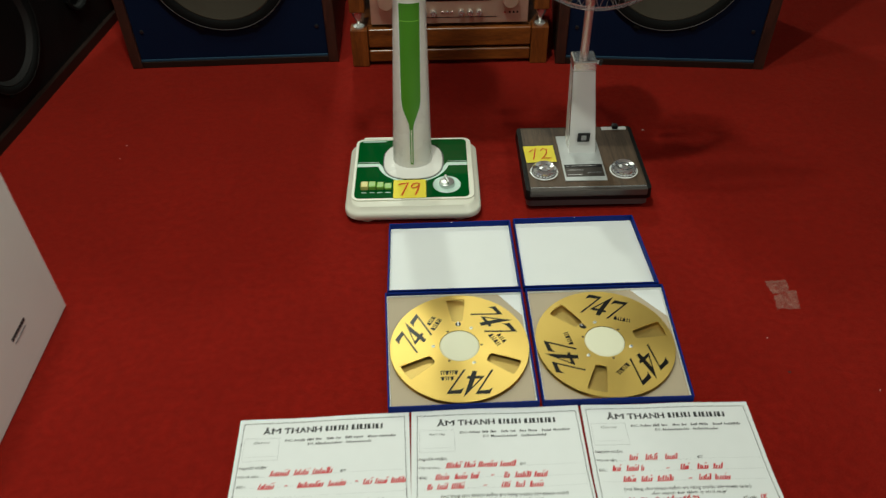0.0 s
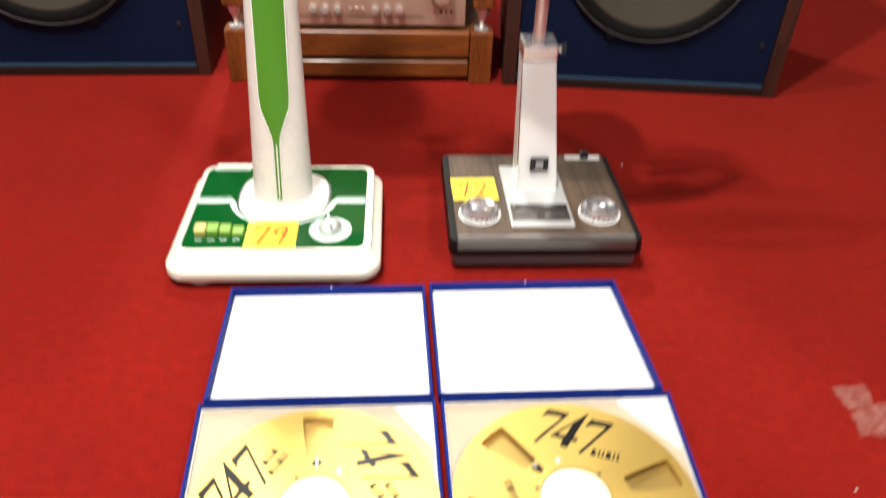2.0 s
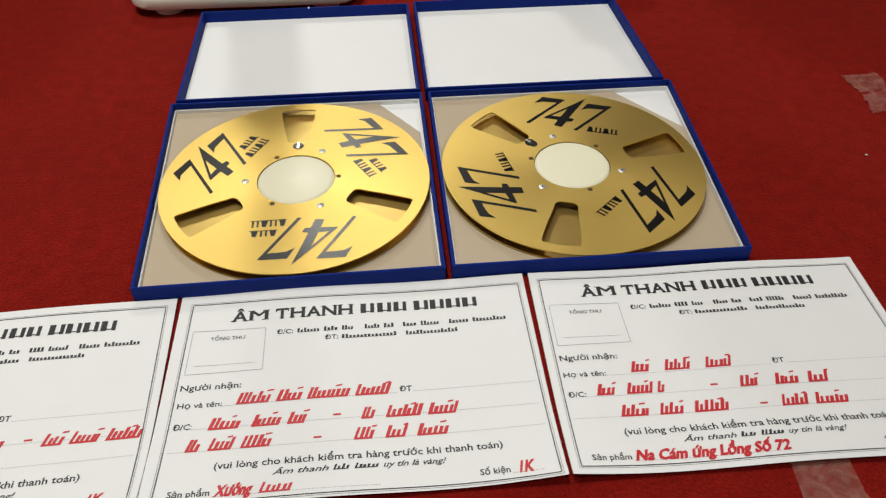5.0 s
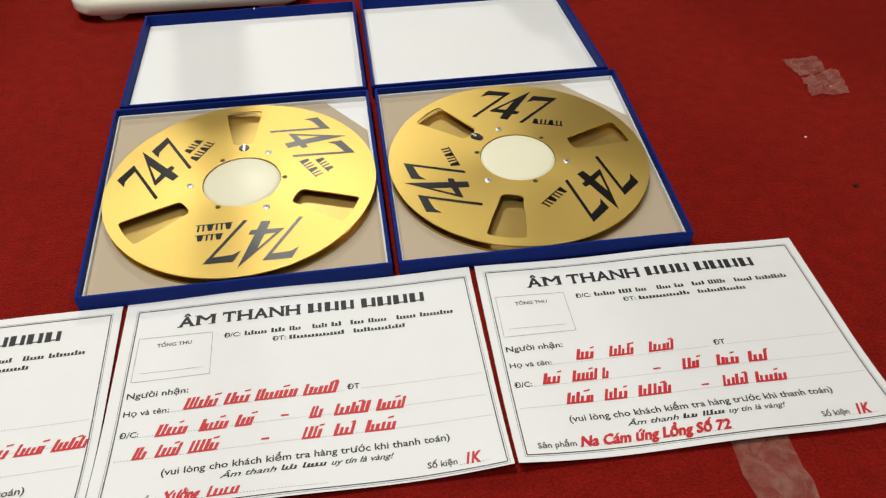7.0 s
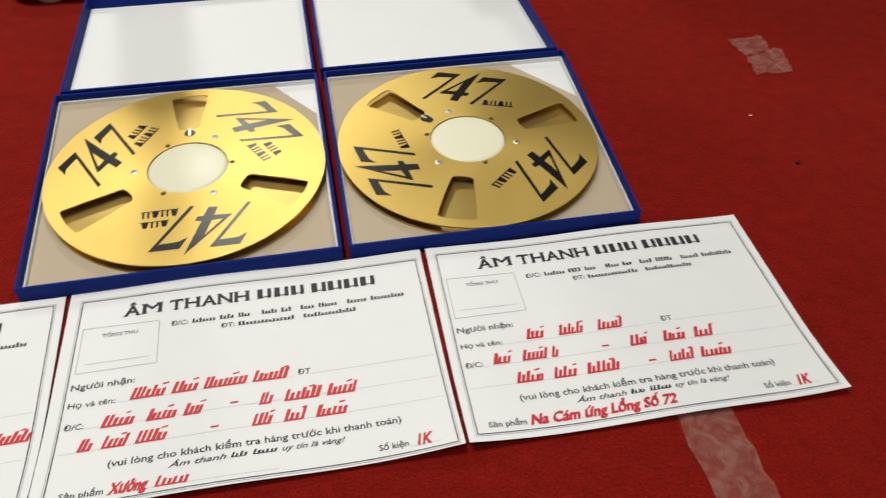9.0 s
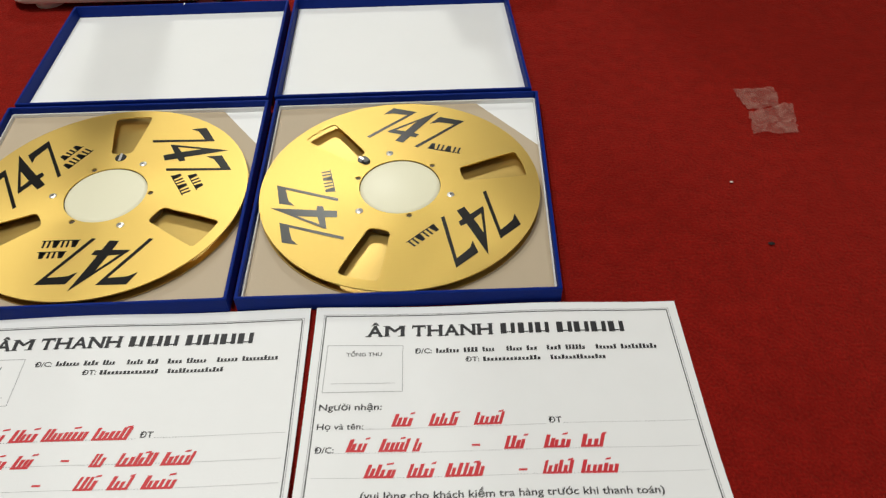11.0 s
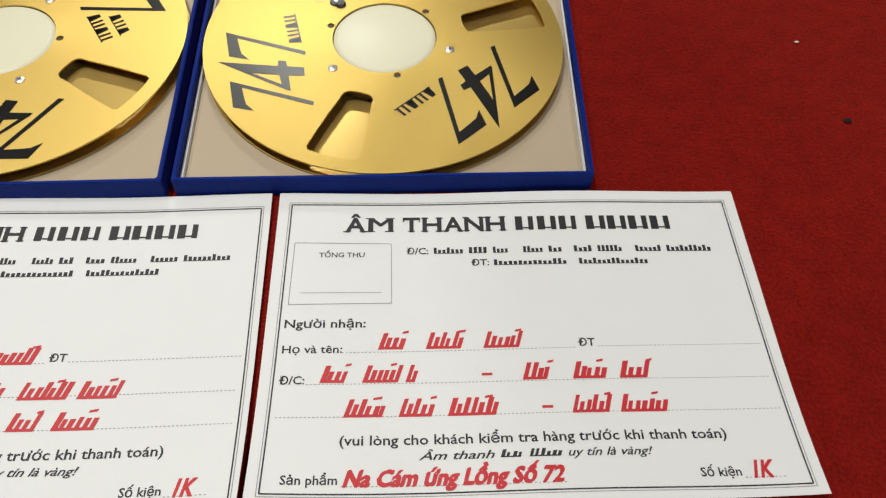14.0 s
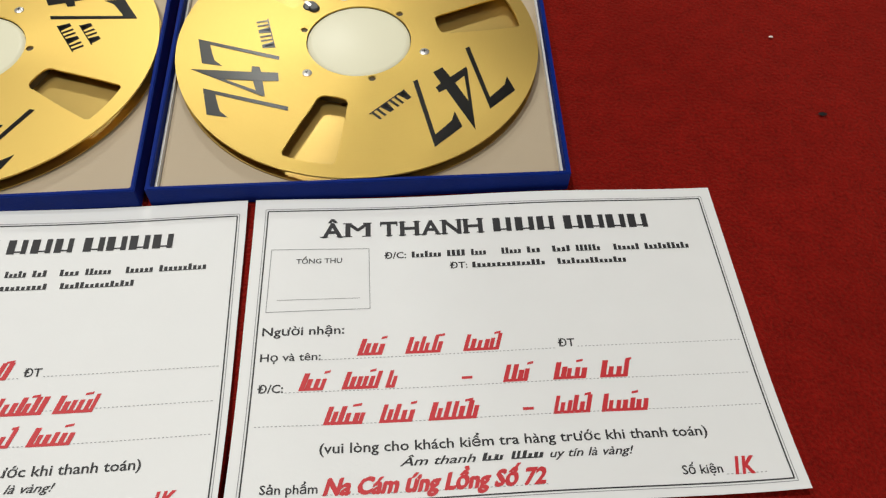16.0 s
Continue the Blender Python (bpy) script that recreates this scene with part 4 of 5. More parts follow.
def amplifier(x, y, z, w, h, d, full, label):
    amp = thing("amplifier", label, "amplifier", "rack amplifiers", pose(x, y, z))
    part("case", block((0.004, 0.010, 0.012), (w - 0.004, d, h - 0.004), 0.003), BLACK, amp, "black ventilated case")
    part("faceplate", block((0, 0, 0.010), (w, 0.0095, h), 0.003), CHAMPAGNE, amp, "champagne metal faceplate")
    for fx in (0.05, w - 0.05):
        part("foot", lathe([(0, 0), (0.018, 0), (0.020, 0.011), (0, 0.011)], 20), BLACK, amp, "", 40, pose(fx, 0.05, 0))
        part("foot", lathe([(0, 0), (0.018, 0), (0.020, 0.011), (0, 0.011)], 20), BLACK, amp, "", 40, pose(fx, d - 0.05, 0))
    up = pose(0, 0, 0, 90, 0, 0)
    if full:
        part("display", block((0.105, -0.002, 0.078), (0.350, 0.002, 0.137), 0.002), DISPLAY, amp, "dark display window")
        for k in range(3):
            part("display_segment", block((0.17 + 0.018 * k, -0.0026, 0.100), (0.18 + 0.018 * k, -0.0021, 0.116)), DISPGLOW, amp)
        knob_prof = [(0, 0.028), (0.020, 0.028), (0.0235, 0.025), (0.024, 0.001), (0.028, 0.0), (0, 0.0)]
        part("volume_knob", lathe(knob_prof, 40), CHAMPAGNE, amp, "large champagne volume knob", 35, Matrix.Translation((0.402, -0.0004, 0.086)) @ up)
        part("volume_knob", lathe(knob_prof, 40), CHAMPAGNE, amp, "", 35, Matrix.Translation((0.048, -0.0004, 0.086)) @ up)
        small = [(0, 0.016), (0.007, 0.016), (0.0085, 0.013), (0.009, 0.0), (0, 0.0)]
        for u in (0.130, 0.156, 0.182, 0.262, 0.288, 0.314):
            part("selector_knob", lathe(small, 20), SATIN, amp, "", 35, Matrix.Translation((u, -0.0004, 0.046)) @ up)
        for u in (0.209, 0.222, 0.235):
            part("push_button", block((u - 0.004, -0.004, 0.043), (u + 0.004, 0.0, 0.049), 0.001), SATIN, amp)
        part("panel_groove", block((0.08, -0.0012, 0.029), (0.365, -0.0002, 0.0305)), DARKBROWN, amp)
        part("indicator_light", block((0.386, -0.002, 0.040), (0.390, 0, 0.044)), REDLED, amp, "small red indicator")
        for u in (0.400, 0.411, 0.422):
            part("small_print", block((u, -0.0010, 0.039), (u + 0.005, -0.0002, 0.045)), DARKBROWN, amp)
    else:
        part("panel_groove", block((0.03, -0.0012, 0.030), (w - 0.03, -0.0002, 0.0320)), DARKBROWN, amp)
        for k in range(14):
            part("vent_slot", block((w - 0.17 + 0.0085 * k, -0.0012, 0.038), (w - 0.166 + 0.0085 * k, -0.0002, 0.085)), DARKBROWN, amp)
        part("volume_knob", lathe([(0, 0.026), (0.018, 0.026), (0.021, 0.0), (0, 0.0)], 32), CHAMPAGNE, amp, "", 35, Matrix.Translation((0.09, -0.0004, 0.08)) @ up)
    return amp


amplifier(-0.430, 1.268, 0.1160, 0.456, 0.161, 0.36, True, "champagne stereo amplifier with dark display, on the rack's lower shelf")
amplifier(-0.405, 1.268, 0.3720, 0.420, 0.130, 0.36, False, "champagne metal audio unit on the rack's upper shelf")

# ---------------------------------------------------------------- desk fans


PEN = {
    "7": [(0.05, 0.88), (0.40, 0.92), (0.98, 1.00), (0.70, 0.55), (0.38, 0.0)],
    "9": [(0.95, 0.86), (0.70, 0.97), (0.35, 0.90), (0.15, 0.70), (0.30, 0.55), (0.62, 0.60), (0.92, 0.84), (0.80, 0.45), (0.55, 0.0)],
    "1": [(0.08, 0.70), (0.38, 0.86), (0.78, 1.00), (0.58, 0.50), (0.36, 0.0)],
    "2": [(0.12, 0.78), (0.40, 0.97), (0.78, 0.88), (0.74, 0.62), (0.42, 0.28), (0.05, 0.03), (0.50, 0.12), (1.10, 0.10)]}


def sticky_note(x, y, z, w, h, turn, body, label):
    ob = thing("price_note", label, "sticky note", "yellow number notes", pose(x, y, z, 0, 0, turn))
    bm = bmesh.new()
    n = 8
    rows = [[bm.verts.new((w * i / n, h * j / n, 0.0006 + 0.0022 * max(0, 0.35 - j / n) ** 2 * 4)) for i in range(n + 1)] for j in range(n + 1)]
    for a, b in zip(rows, rows[1:]):
        for i in range(n):
            bm.faces.new((a[i], a[i + 1], b[i + 1], b[i]))
    part("note_sheet", bm, YELLOW, ob, "", 60)
    for k, c in enumerate(body):
        pts = [(w * (0.14 + 0.36 * k) + w * 0.32 * u, h * 0.15 + h * 0.66 * v, 0.0026) for u, v in PEN[c]]
        digit = tube(pts, 0.0017 if "9" in body else 0.0012, 6)
        for v in digit.verts:
            v.co.z = 0.0026 + (v.co.z - 0.0026) * 0.25
        part("note_number", digit, ORANGEINK, ob, "red handwritten number" if k == 0 else "")
    return ob


def fan_head(parent, cx, cy, cz, r, clear):
    """Guard, blades and motor facing the camera, axis along -y."""
    base = Matrix.Translation((cx, cy, cz)) @ pose(0, 0, 0, 90, 0, 0)
    rim_mat = PINKCLEAR if clear else WHITEPAINT
    wire_mat = SILVERWIRE if clear else WHITEPAINT
    guard = part("front_guard", tube([(r * math.cos(2 * math.pi * k / 96), r * math.sin(2 * math.pi * k / 96), 0.0) for k in range(96)], 0.0042, 10, closed=True), rim_mat, parent, "round guard rim", 60, base)
    part("guard_ring", lathe([(r * 0.355, 0.040), (r * 0.37, 0.047), (r * 0.42, 0.047), (r * 0.435, 0.040), (r * 0.42, 0.036), (r * 0.37, 0.036), (r * 0.355, 0.040)], 72), SILVERRING, guard, "bright middle ring", 30)
    part("badge", lathe([(0, 0.052), (r * 0.10, 0.052), (r * 0.14, 0.050), (r * 0.19, 0.044), (r * 0.19, 0.040), (0, 0.040)], 24), SATIN, guard, "faceted silver badge")
    for k in range(12):
        part("petal", lathe([(0, 0.004), (r * 0.020, 0.003), (r * 0.032, 0.0)], 6), SATIN, guard, "", None, pose(r * 0.135 * math.cos(k * math.pi / 6), r * 0.135 * math.sin(k * math.pi / 6), 0.0500))
    part("badge_cap", lathe([(0, 0.058), (r * 0.05, 0.057), (r * 0.085, 0.053), (r * 0.085, 0.050), (0, 0.050)], 12), GOLDCAP, guard, "amber centre cap", 20)
    rib = block((r * 0.43, -0.0008, 0.0385), (r * 0.66, 0.0008, 0.0430), 0, 1)
    spoke = tube([(r * 0.60, 0, 0.042), (r * 0.72, 0, 0.036), (r * 0.86, 0, 0.020), (r * 0.995, 0, 0.0005)], 0.0007 if clear else 0.0009, 5)
    inner = bmesh.new()
    block((r * 0.18, -0.0012, 0.0395), (r * 0.365, 0.0012, 0.0425), 0, 1, inner)
    n = 84
    spoke_me = finish("spoke", spoke, PINKCLEAR if clear else WHITEPAINT, 60)
    rib_me = finish("rib", rib, wire_mat)
    inner_me = finish("inner_spoke", inner, SILVERRING)
    for k in range(n):
        for name, mesh in (("spoke", spoke_me), ("rib", rib_me)):
            o = new(name, mesh)
            o.parent, o.matrix_basis = guard, pose(0, 0, 0, 0, 0, 360 * k / n)
    for k in range(16):
        o = new("inner_spoke", inner_me)
        o.parent, o.matrix_basis = guard, pose(0, 0, 0, 0, 0, 360 * (k + 0.3) / 16)
    back_me = finish("rear_spoke", tube([(r * 0.35, 0, -0.075), (r * 0.80, 0, -0.072), (r * 0.97, 0, -0.045), (r, 0, -0.004)], 0.0009, 5), wire_mat, 60)
    for k in range(30):
        o = new("rear_spoke", back_me)
        o.parent, o.matrix_basis = guard, pose(0, 0, 0, 0, 0, 360 * (k + 0.5) / 30)
    hub = part("blade_hub", lathe([(0, 0.012), (r * 0.16, 0.010), (r * 0.21, 0.0), (r * 0.21, -0.035), (0, -0.035)], 32), BLADE if clear else WHITEPAINT, parent, "", 40, base)
    for k in range(4):
        bm = bmesh.new()
        grid = []
        for i in range(11):
            rr = r * (0.20 + 0.52 * i / 10)
            half = 60 * (0.62 + 0.42 * math.sin(math.pi * min(1, 0.15 + i / 10 * 0.8)))
            if i > 8:
                half *= 1 - 0.14 * (i - 8)
            grid.append([(rr * math.cos(radians(half * (2 * j / 10 - 1) + 9 * i / 10)), rr * math.sin(radians(half * (2 * j / 10 - 1) + 9 * i / 10)), -0.012 + 0.016 * (2 * j / 10 - 1)) for j in range(11)])
        for off in (0.0, -0.0018):
            vs = [[bm.verts.new((x, y, z + off)) for x, y, z in row] for row in grid]
            for a, b in zip(vs, vs[1:]):
                for j in range(10):
                    bm.faces.new((a[j], a[j + 1], b[j + 1], b[j]))
        bmesh.ops.bridge_loops(bm, edges=[e for e in bm.edges if e.is_boundary])
        part("blade", bm, BLADE if clear else LIME, hub, "translucent blue blade" if clear else "", 50, pose(0, 0, 0, 0, 0, 90 * k + 20))
    part("motor", lathe([(0, -0.078), (r * 0.36, -0.078), (r * 0.41, -0.090), (r * 0.41, -0.160), (r * 0.28, -0.205), (0, -0.212)], 40), WHITEPAINT, parent, "white motor housing", 40, base)
    return guard


# green and ivory fan
gfan = thing("desk_fan", "ivory desk fan with green control panel and tall tapered stem", "fan", "desk fans")
X0, X1, Y0, Y1 = -0.4620, -0.1480, 0.5195, 0.8060
outl = lambda d, z: (round_rect(X0 + d, Y0 + d, X1 - d, Y1 - d, 0.036 - d * 0.6, 8), z)
part("base", stack([outl(0.009, 0.0100), outl(0.002, 0.0115), outl(0.0, 0.0150), outl(0.0, 0.0250), outl(0.0015, 0.0280), outl(0.005, 0.0305), outl(0.0125, 0.0365), outl(0.0150, 0.0400), outl(0.0175, 0.0410)]), IVORY, gfan, "ivory plastic base with rounded corners", 32)
for fx, fy in ((X0 + 0.05, Y0 + 0.03), (X1 - 0.05, Y0 + 0.03), (X0 + 0.05, Y1 - 0.04), (X1 - 0.05, Y1 - 0.04)):
    part("foot", lathe([(0, 0), (0.020, 0), (0.021, 0.0103), (0, 0.0103)], 20), IVORY, gfan, "", 40, pose(fx, fy, 0))
part("raised_rim", plate([round_rect(X0 + 0.0145, Y0 + 0.034, X1 - 0.0145, Y1 - 0.006, 0.020), round_rect(X0 + 0.0205, Y0 + 0.040, X1 - 0.0255, Y1 - 0.011, 0.014)], 0.0405, 0.0440), IVORY, gfan, "", 40)
part("panel", plate([round_rect(X0 + 0.021, Y0 + 0.0405, X1 - 0.026, Y1 - 0.0115, 0.0135)], 0.0405, 0.0430), GREEN, gfan, "glossy dark green control panel")
SX, SY = -0.3050, 0.7050


def squarish(a, b, n=56):
    """A rounded square outline round the stem."""
    pts = []
    for k in range(n):
        c, d = math.cos(2 * math.pi * k / n), math.sin(2 * math.pi * k / n)
        pts.append((SX + a * math.copysign(abs(c) ** 0.74, c), SY + b * math.copysign(abs(d) ** 0.74, d)))
    return pts


part("collar", stack([(squarish(0.0715, 0.0735), 0.0432), (squarish(0.0705, 0.0725), 0.0455), (squarish(0.0665, 0.0685), 0.0474), (squarish(0.045, 0.042), 0.0490)]), STEMIVORY, gfan, "rounded square ivory collar", 40)
part("collar_groove", plate([squarish(0.0742, 0.0762), squarish(0.0712, 0.0732)], 0.0428, 0.0435), BLACK, gfan)
for s in (-1, 1):
    bm = bmesh.new()
    zz = 0.04335
    if s < 0:
        xs, xe = X0 + 0.0215, SX - 0.083
    else:
        xs, xe = X1 - 0.0265, SX + 0.083
    way = [Vector((xs, 0.690)), Vector((xe, 0.690))]
    for k in range(0, 9):
        a = radians(180 + 22 + 9 * k) if s < 0 else radians(-22 - 9 * k)
        way.append(Vector((SX + 0.0815 * math.cos(a), SY + 0.0830 * math.sin(a))))
    last = None
    for k, p in enumerate(way):
        d = (way[min(k + 1, len(way) - 1)] - way[max(k - 1, 0)]).normalized()
        w = 0.0066 - 0.00040 * k
        pair = [bm.verts.new((p.x - d.y * g * w, p.y + d.x * g * w, zz)) for g in (-1, 1)]
        if last:
            bm.faces.new((last[0], pair[0], pair[1], last[1]))
        last = pair
    part("band", bm, BANDGREY, gfan, "pale printed band")
    bm = bmesh.new()
    stroke(bm, (xs, 0.7015), (xe, 0.7015), 0.0014, 0.0014, zz)
    part("pin_line", bm, BANDGREY, gfan)
part("name_tag", block((-0.432, 0.7860, 0.0432), (-0.372, 0.7925, 0.0442), 0.0004), TAGPRINT, gfan, "small pale name tag")
part("handle_tab", block((-0.4300, 0.7980, 0.030), (-0.3250, 0.8080, 0.0452), 0.002), IVORY, gfan, "raised ivory tab")
for k, high in enumerate((0.0545, 0.0545, 0.0525, 0.0490)):
    part("key", block((-0.4265 + 0.0184 * k, 0.591, 0.0430), (-0.4095 + 0.0184 * k, 0.612, high), 0.0018), KEYYELLOW if k < 1 else KEYGREEN, gfan, "yellowed key" if k < 1 else "green push key")
for k in range(4):
    part("key_caption", block((-0.4240 + 0.0184 * k, 0.5815, 0.0430), (-0.4130 + 0.0184 * k, 0.5840, 0.0433)), BANDGREY, gfan, "small pale caption bar under the keys" if k == 0 else "")
part("dial_plate", lathe([(0.0325, 0.0432), (0.0325, 0.0440), (0, 0.0440)], 40), BANDGREY, gfan, "pale round dial plate", 30, pose(-0.2255, 0.6075, 0))
dial = part("dial", lathe([(0.0185, 0.0441), (0.0175, 0.0520), (0.012, 0.0545), (0, 0.0545)], 32), ALU, gfan, "silver timer dial", 40, pose(-0.2255, 0.6075, 0))
part("dial_grip", block((-0.0025, -0.017, 0.054), (0.0025, 0.015, 0.0625), 0.0015), SATIN, dial, "", None, pose(0, 0, 0, 0, 0, 12))


def oval(cx, cy, a, b, n=40):
    return [(cx + a * math.cos(2 * math.pi * k / n), cy + b * math.sin(2 * math.pi * k / n)) for k in range(n)]


def stem_at(z):
    """Centre x, centre y and half width and depth of the ivory stem at height z."""
    q = (z - 0.048) / 0.412
    return SX - 0.002 + 0.008 * q, SY + 0.004 + 0.034 * q, 0.0470 - 0.0120 * q, 0.0420 - 0.0120 * q


part("stem", stack([(oval(*stem_at(z)), z) for z in (0.048, 0.12, 0.20, 0.28, 0.36, 0.43, 0.447)] + [(oval(stem_at(0.45)[0], stem_at(0.45)[1], 0.0335, 0.0285), 0.4500), (oval(stem_at(0.45)[0], stem_at(0.45)[1], 0.0310, 0.0260), 0.4480), (oval(stem_at(0.45)[0], stem_at(0.45)[1], 0.0300, 0.0250), 0.4300)]), STEMIVORY, gfan, "tall tapered ivory stem", 50)
inlay = bmesh.new()
prev = None
for z, w in [(0.060, 0.0042), (0.10, 0.0042), (0.150, 0.0046), (0.165, 0.0065), (0.185, 0.0135), (0.205, 0.0205), (0.225, 0.0222), (0.30, 0.0222), (0.38, 0.0222), (0.442, 0.0222)]:
    cx, cy, a, b = stem_at(z)
    row = []
    for k in range(-4, 5):
        u = w * k / 4
        row.append(inlay.verts.new((cx + u, cy - b * math.sqrt(max(0, 1 - (u / a) ** 2)) - 0.0012, z)))
    if prev:
        for k in range(8):
            inlay.faces.new((prev[k], prev[k + 1], row[k + 1], row[k]))
    prev = row
part("stem_inlay", inlay, LIME, gfan, "lime green inlay tapering to a thin line", 60)
for s in (-1, 1):
    edge = []
    for z, w in [(0.060, 0.0042), (0.150, 0.0046), (0.165, 0.0065), (0.185, 0.0135), (0.205, 0.0205), (0.225, 0.0222), (0.30, 0.0222), (0.38, 0.0222), (0.442, 0.0222)]:
        cx, cy, a, b = stem_at(z)
        u = s * (w + 0.0006)
        edge.append((cx + u, cy - b * math.sqrt(max(0, 1 - (u / a) ** 2)) - 0.0008, z))
    part("inlay_edge", tube(edge, 0.0013, 6), WHITEPAINT, gfan, "pale moulded edge", 60)
ctx, cty, ca, cb = stem_at(0.448)
part("stem_mouth", stack([(oval(ctx, cty, 0.0305, 0.0255), 0.4440), (oval(ctx, cty, 0.0308, 0.0258), 0.4510), (oval(ctx, cty, 0.0290, 0.0240), 0.4535), (oval(ctx, cty - 0.001, 0.0240, 0.0200), 0.4510), (oval(ctx, cty - 0.002, 0.0180, 0.0165), 0.4450), (oval(ctx, cty - 0.002, 0.0105, 0.0105), 0.4420)], False), PALELIME, gfan, "pale lime funnel mouth", 50)
part("pole_collar", lathe([(0.0102, 0.446), (0.0135, 0.447), (0.0135, 0.456), (0.0102, 0.457)], 24), SATIN, gfan, "", 40, pose(ctx, cty - 0.002, 0))
seam = bmesh.new()
for k in range(-6, 6):
    sx, sy, sa, sb = stem_at(0.405)
    u0, u1 = 0.0222 * k / 6, 0.0222 * (k + 1) / 6
    seam.faces.new([seam.verts.new((sx + u, sy - sb * math.sqrt(1 - (u / sa) ** 2) - 0.0016, z)) for u, z in ((u0, 0.4035), (u1, 0.4035), (u1, 0.4060), (u0, 0.4060))])
part("inlay_seam", seam, PALELIME, gfan, "pale seam across the inlay")
centre = bmesh.new()
for z0, z1 in ((0.064, 0.10), (0.10, 0.150)):
    rows2 = []
    for z in (z0, z1):
        sx, sy, sa, sb = stem_at(z)
        rows2.append([(sx + u, sy - sb - 0.0016, z) for u in (-0.0011, 0.0011)])
    centre.faces.new([centre.verts.new(p) for p in (rows2[0][0], rows2[0][1], rows2[1][1], rows2[1][0])])
part("inlay_centre", centre, STEMIVORY, gfan, "pale centre line")
part("pole", lathe([(0, 0.440), (0.0100, 0.440), (0.0100, 0.82), (0, 0.82)], 24), DARKROD, gfan, "dark bronze extension pole", 40, pose(ctx, cty - 0.002, 0))
fan_head(gfan, ctx, 0.64, 0.945, 0.185, False)
sticky_note(-0.3500, 0.5570, 0.0436, 0.0760, 0.0700, 0.5, "79", "yellow sticky note with red number on the green fan")

# clear-guard fan on a walnut base
wfan = thing("desk_fan", "desk fan with walnut base, white stem and clear guard", "fan", "desk fans")
BX0, BX1, BY0, BY1 = -0.0450, 0.2440, 0.5560, 0.8140
part("skirt", stack([(round_rect(BX0 + 0.010, BY0 + 0.012, BX1 - 0.010, BY1 - 0.006, 0.010), 0.0060), (round_rect(BX0 + 0.004, BY0 + 0.003, BX1 - 0.004, BY1 - 0.003, 0.012), 0.012), (round_rect(BX0 + 0.004, BY0 + 0.003, BX1 - 0.004, BY1 - 0.003, 0.012), 0.030)]), GREYBASE, wfan, "grey metal lower skirt", 40)
for fx, fy in ((BX0 + 0.04, BY0 + 0.035), (BX1 - 0.04, BY0 + 0.035), (BX0 + 0.04, BY1 - 0.035), (BX1 - 0.04, BY1 - 0.035)):
    part("foot", lathe([(0, 0), (0.011, 0), (0.012, 0.0062), (0, 0.0062)], 16), BLACK, wfan, "", 40, pose(fx, fy, 0))
part("black_trim", stack([(round_rect(BX0, BY0, BX1, BY1, 0.010), 0.0305), (round_rect(BX0 - 0.002, BY0 - 0.002, BX1 + 0.002, BY1 + 0.001, 0.010), 0.036), (round_rect(BX0, BY0, BX1, BY1, 0.010), 0.0585)]), TRIMBLACK, wfan, "black moulded trim", 40)
part("front_strip", block((BX0 + 0.010, BY0 - 0.0035, 0.042), (BX1 - 0.010, BY0 + 0.010, 0.0600), 0.002), DARKALU, wfan, "dark brushed metal front strip")
part("edge_line", block((BX0 + 0.011, BY0 + 0.0065, 0.0600), (BX1 - 0.011, BY0 + 0.0100, 0.0612), 0.0004), SATIN, wfan, "bright metal edge line")
part("top_board", block((BX0 + 0.010, BY0 + 0.0105, 0.0545), (BX1 - 0.010, BY1 - 0.006, 0.0615), 0.001), WALNUT, wfan, "walnut laminate top")
part("plate", block((0.0485, 0.584, 0.0616), (0.1460, 0.766, 0.0650), 0.0012), PLATE, wfan, "silver metal plate under the stem")
part("label_panel", block((0.0525, 0.598, 0.0651), (0.1420, 0.644, 0.0658)), DARKALU, wfan, "grey label panel")
part("label_head", block((0.0525, 0.632, 0.0659), (0.1420, 0.644, 0.0661)), BLACK, wfan, "black band on the label")
for k, (a, b, v) in enumerate(((0.056, 0.062, 0.638), (0.070, 0.128, 0.638), (0.060, 0.094, 0.622), (0.104, 0.136, 0.612), (0.056, 0.090, 0.604))):
    part("label_bar", block((a, v - 0.0014, 0.0662), (b, v + 0.0014, 0.0664)), SATIN, wfan)
for kx in (0.0035, 0.1905):
    part("dial_ring", lathe([(0.0330, 0.0616), (0.0330, 0.0632), (0.0305, 0.0638), (0.0290, 0.0620)], 40), WHITEPAINT, wfan, "pale dial ring", 30, pose(kx, 0.6230, 0))
    dl = part("dial", lathe([(0.0280, 0.0625), (0.0285, 0.0690), (0.0270, 0.0745), (0.0225, 0.0785), (0.0140, 0.0760), (0.0060, 0.0782), (0, 0.0762)], 13), POLISHED, wfan, "faceted chrome dial", None, pose(kx, 0.6230, 0))
    for k in range(24):
        part("ridge", block((0.0270, -0.0011, 0.0650), (0.0294, 0.0011, 0.0735)), POLISHED, dl, "", None, pose(0, 0, 0, 0, 0, 15 * k))
part("switch_plate", block((0.1680, 0.7930, 0.0616), (0.2290, 0.8060, 0.0630), 0.0004), WHITEPAINT, wfan, "small white switch plate")
part("switch", block((0.1940, 0.7925, 0.0631), (0.2080, 0.8060, 0.0740), 0.002), BLACK, wfan, "black switch")


def rect(cx, cy, a, b, r=0.003):
    return round_rect(cx - a, cy - b, cx + a, cy + b, r, 3)


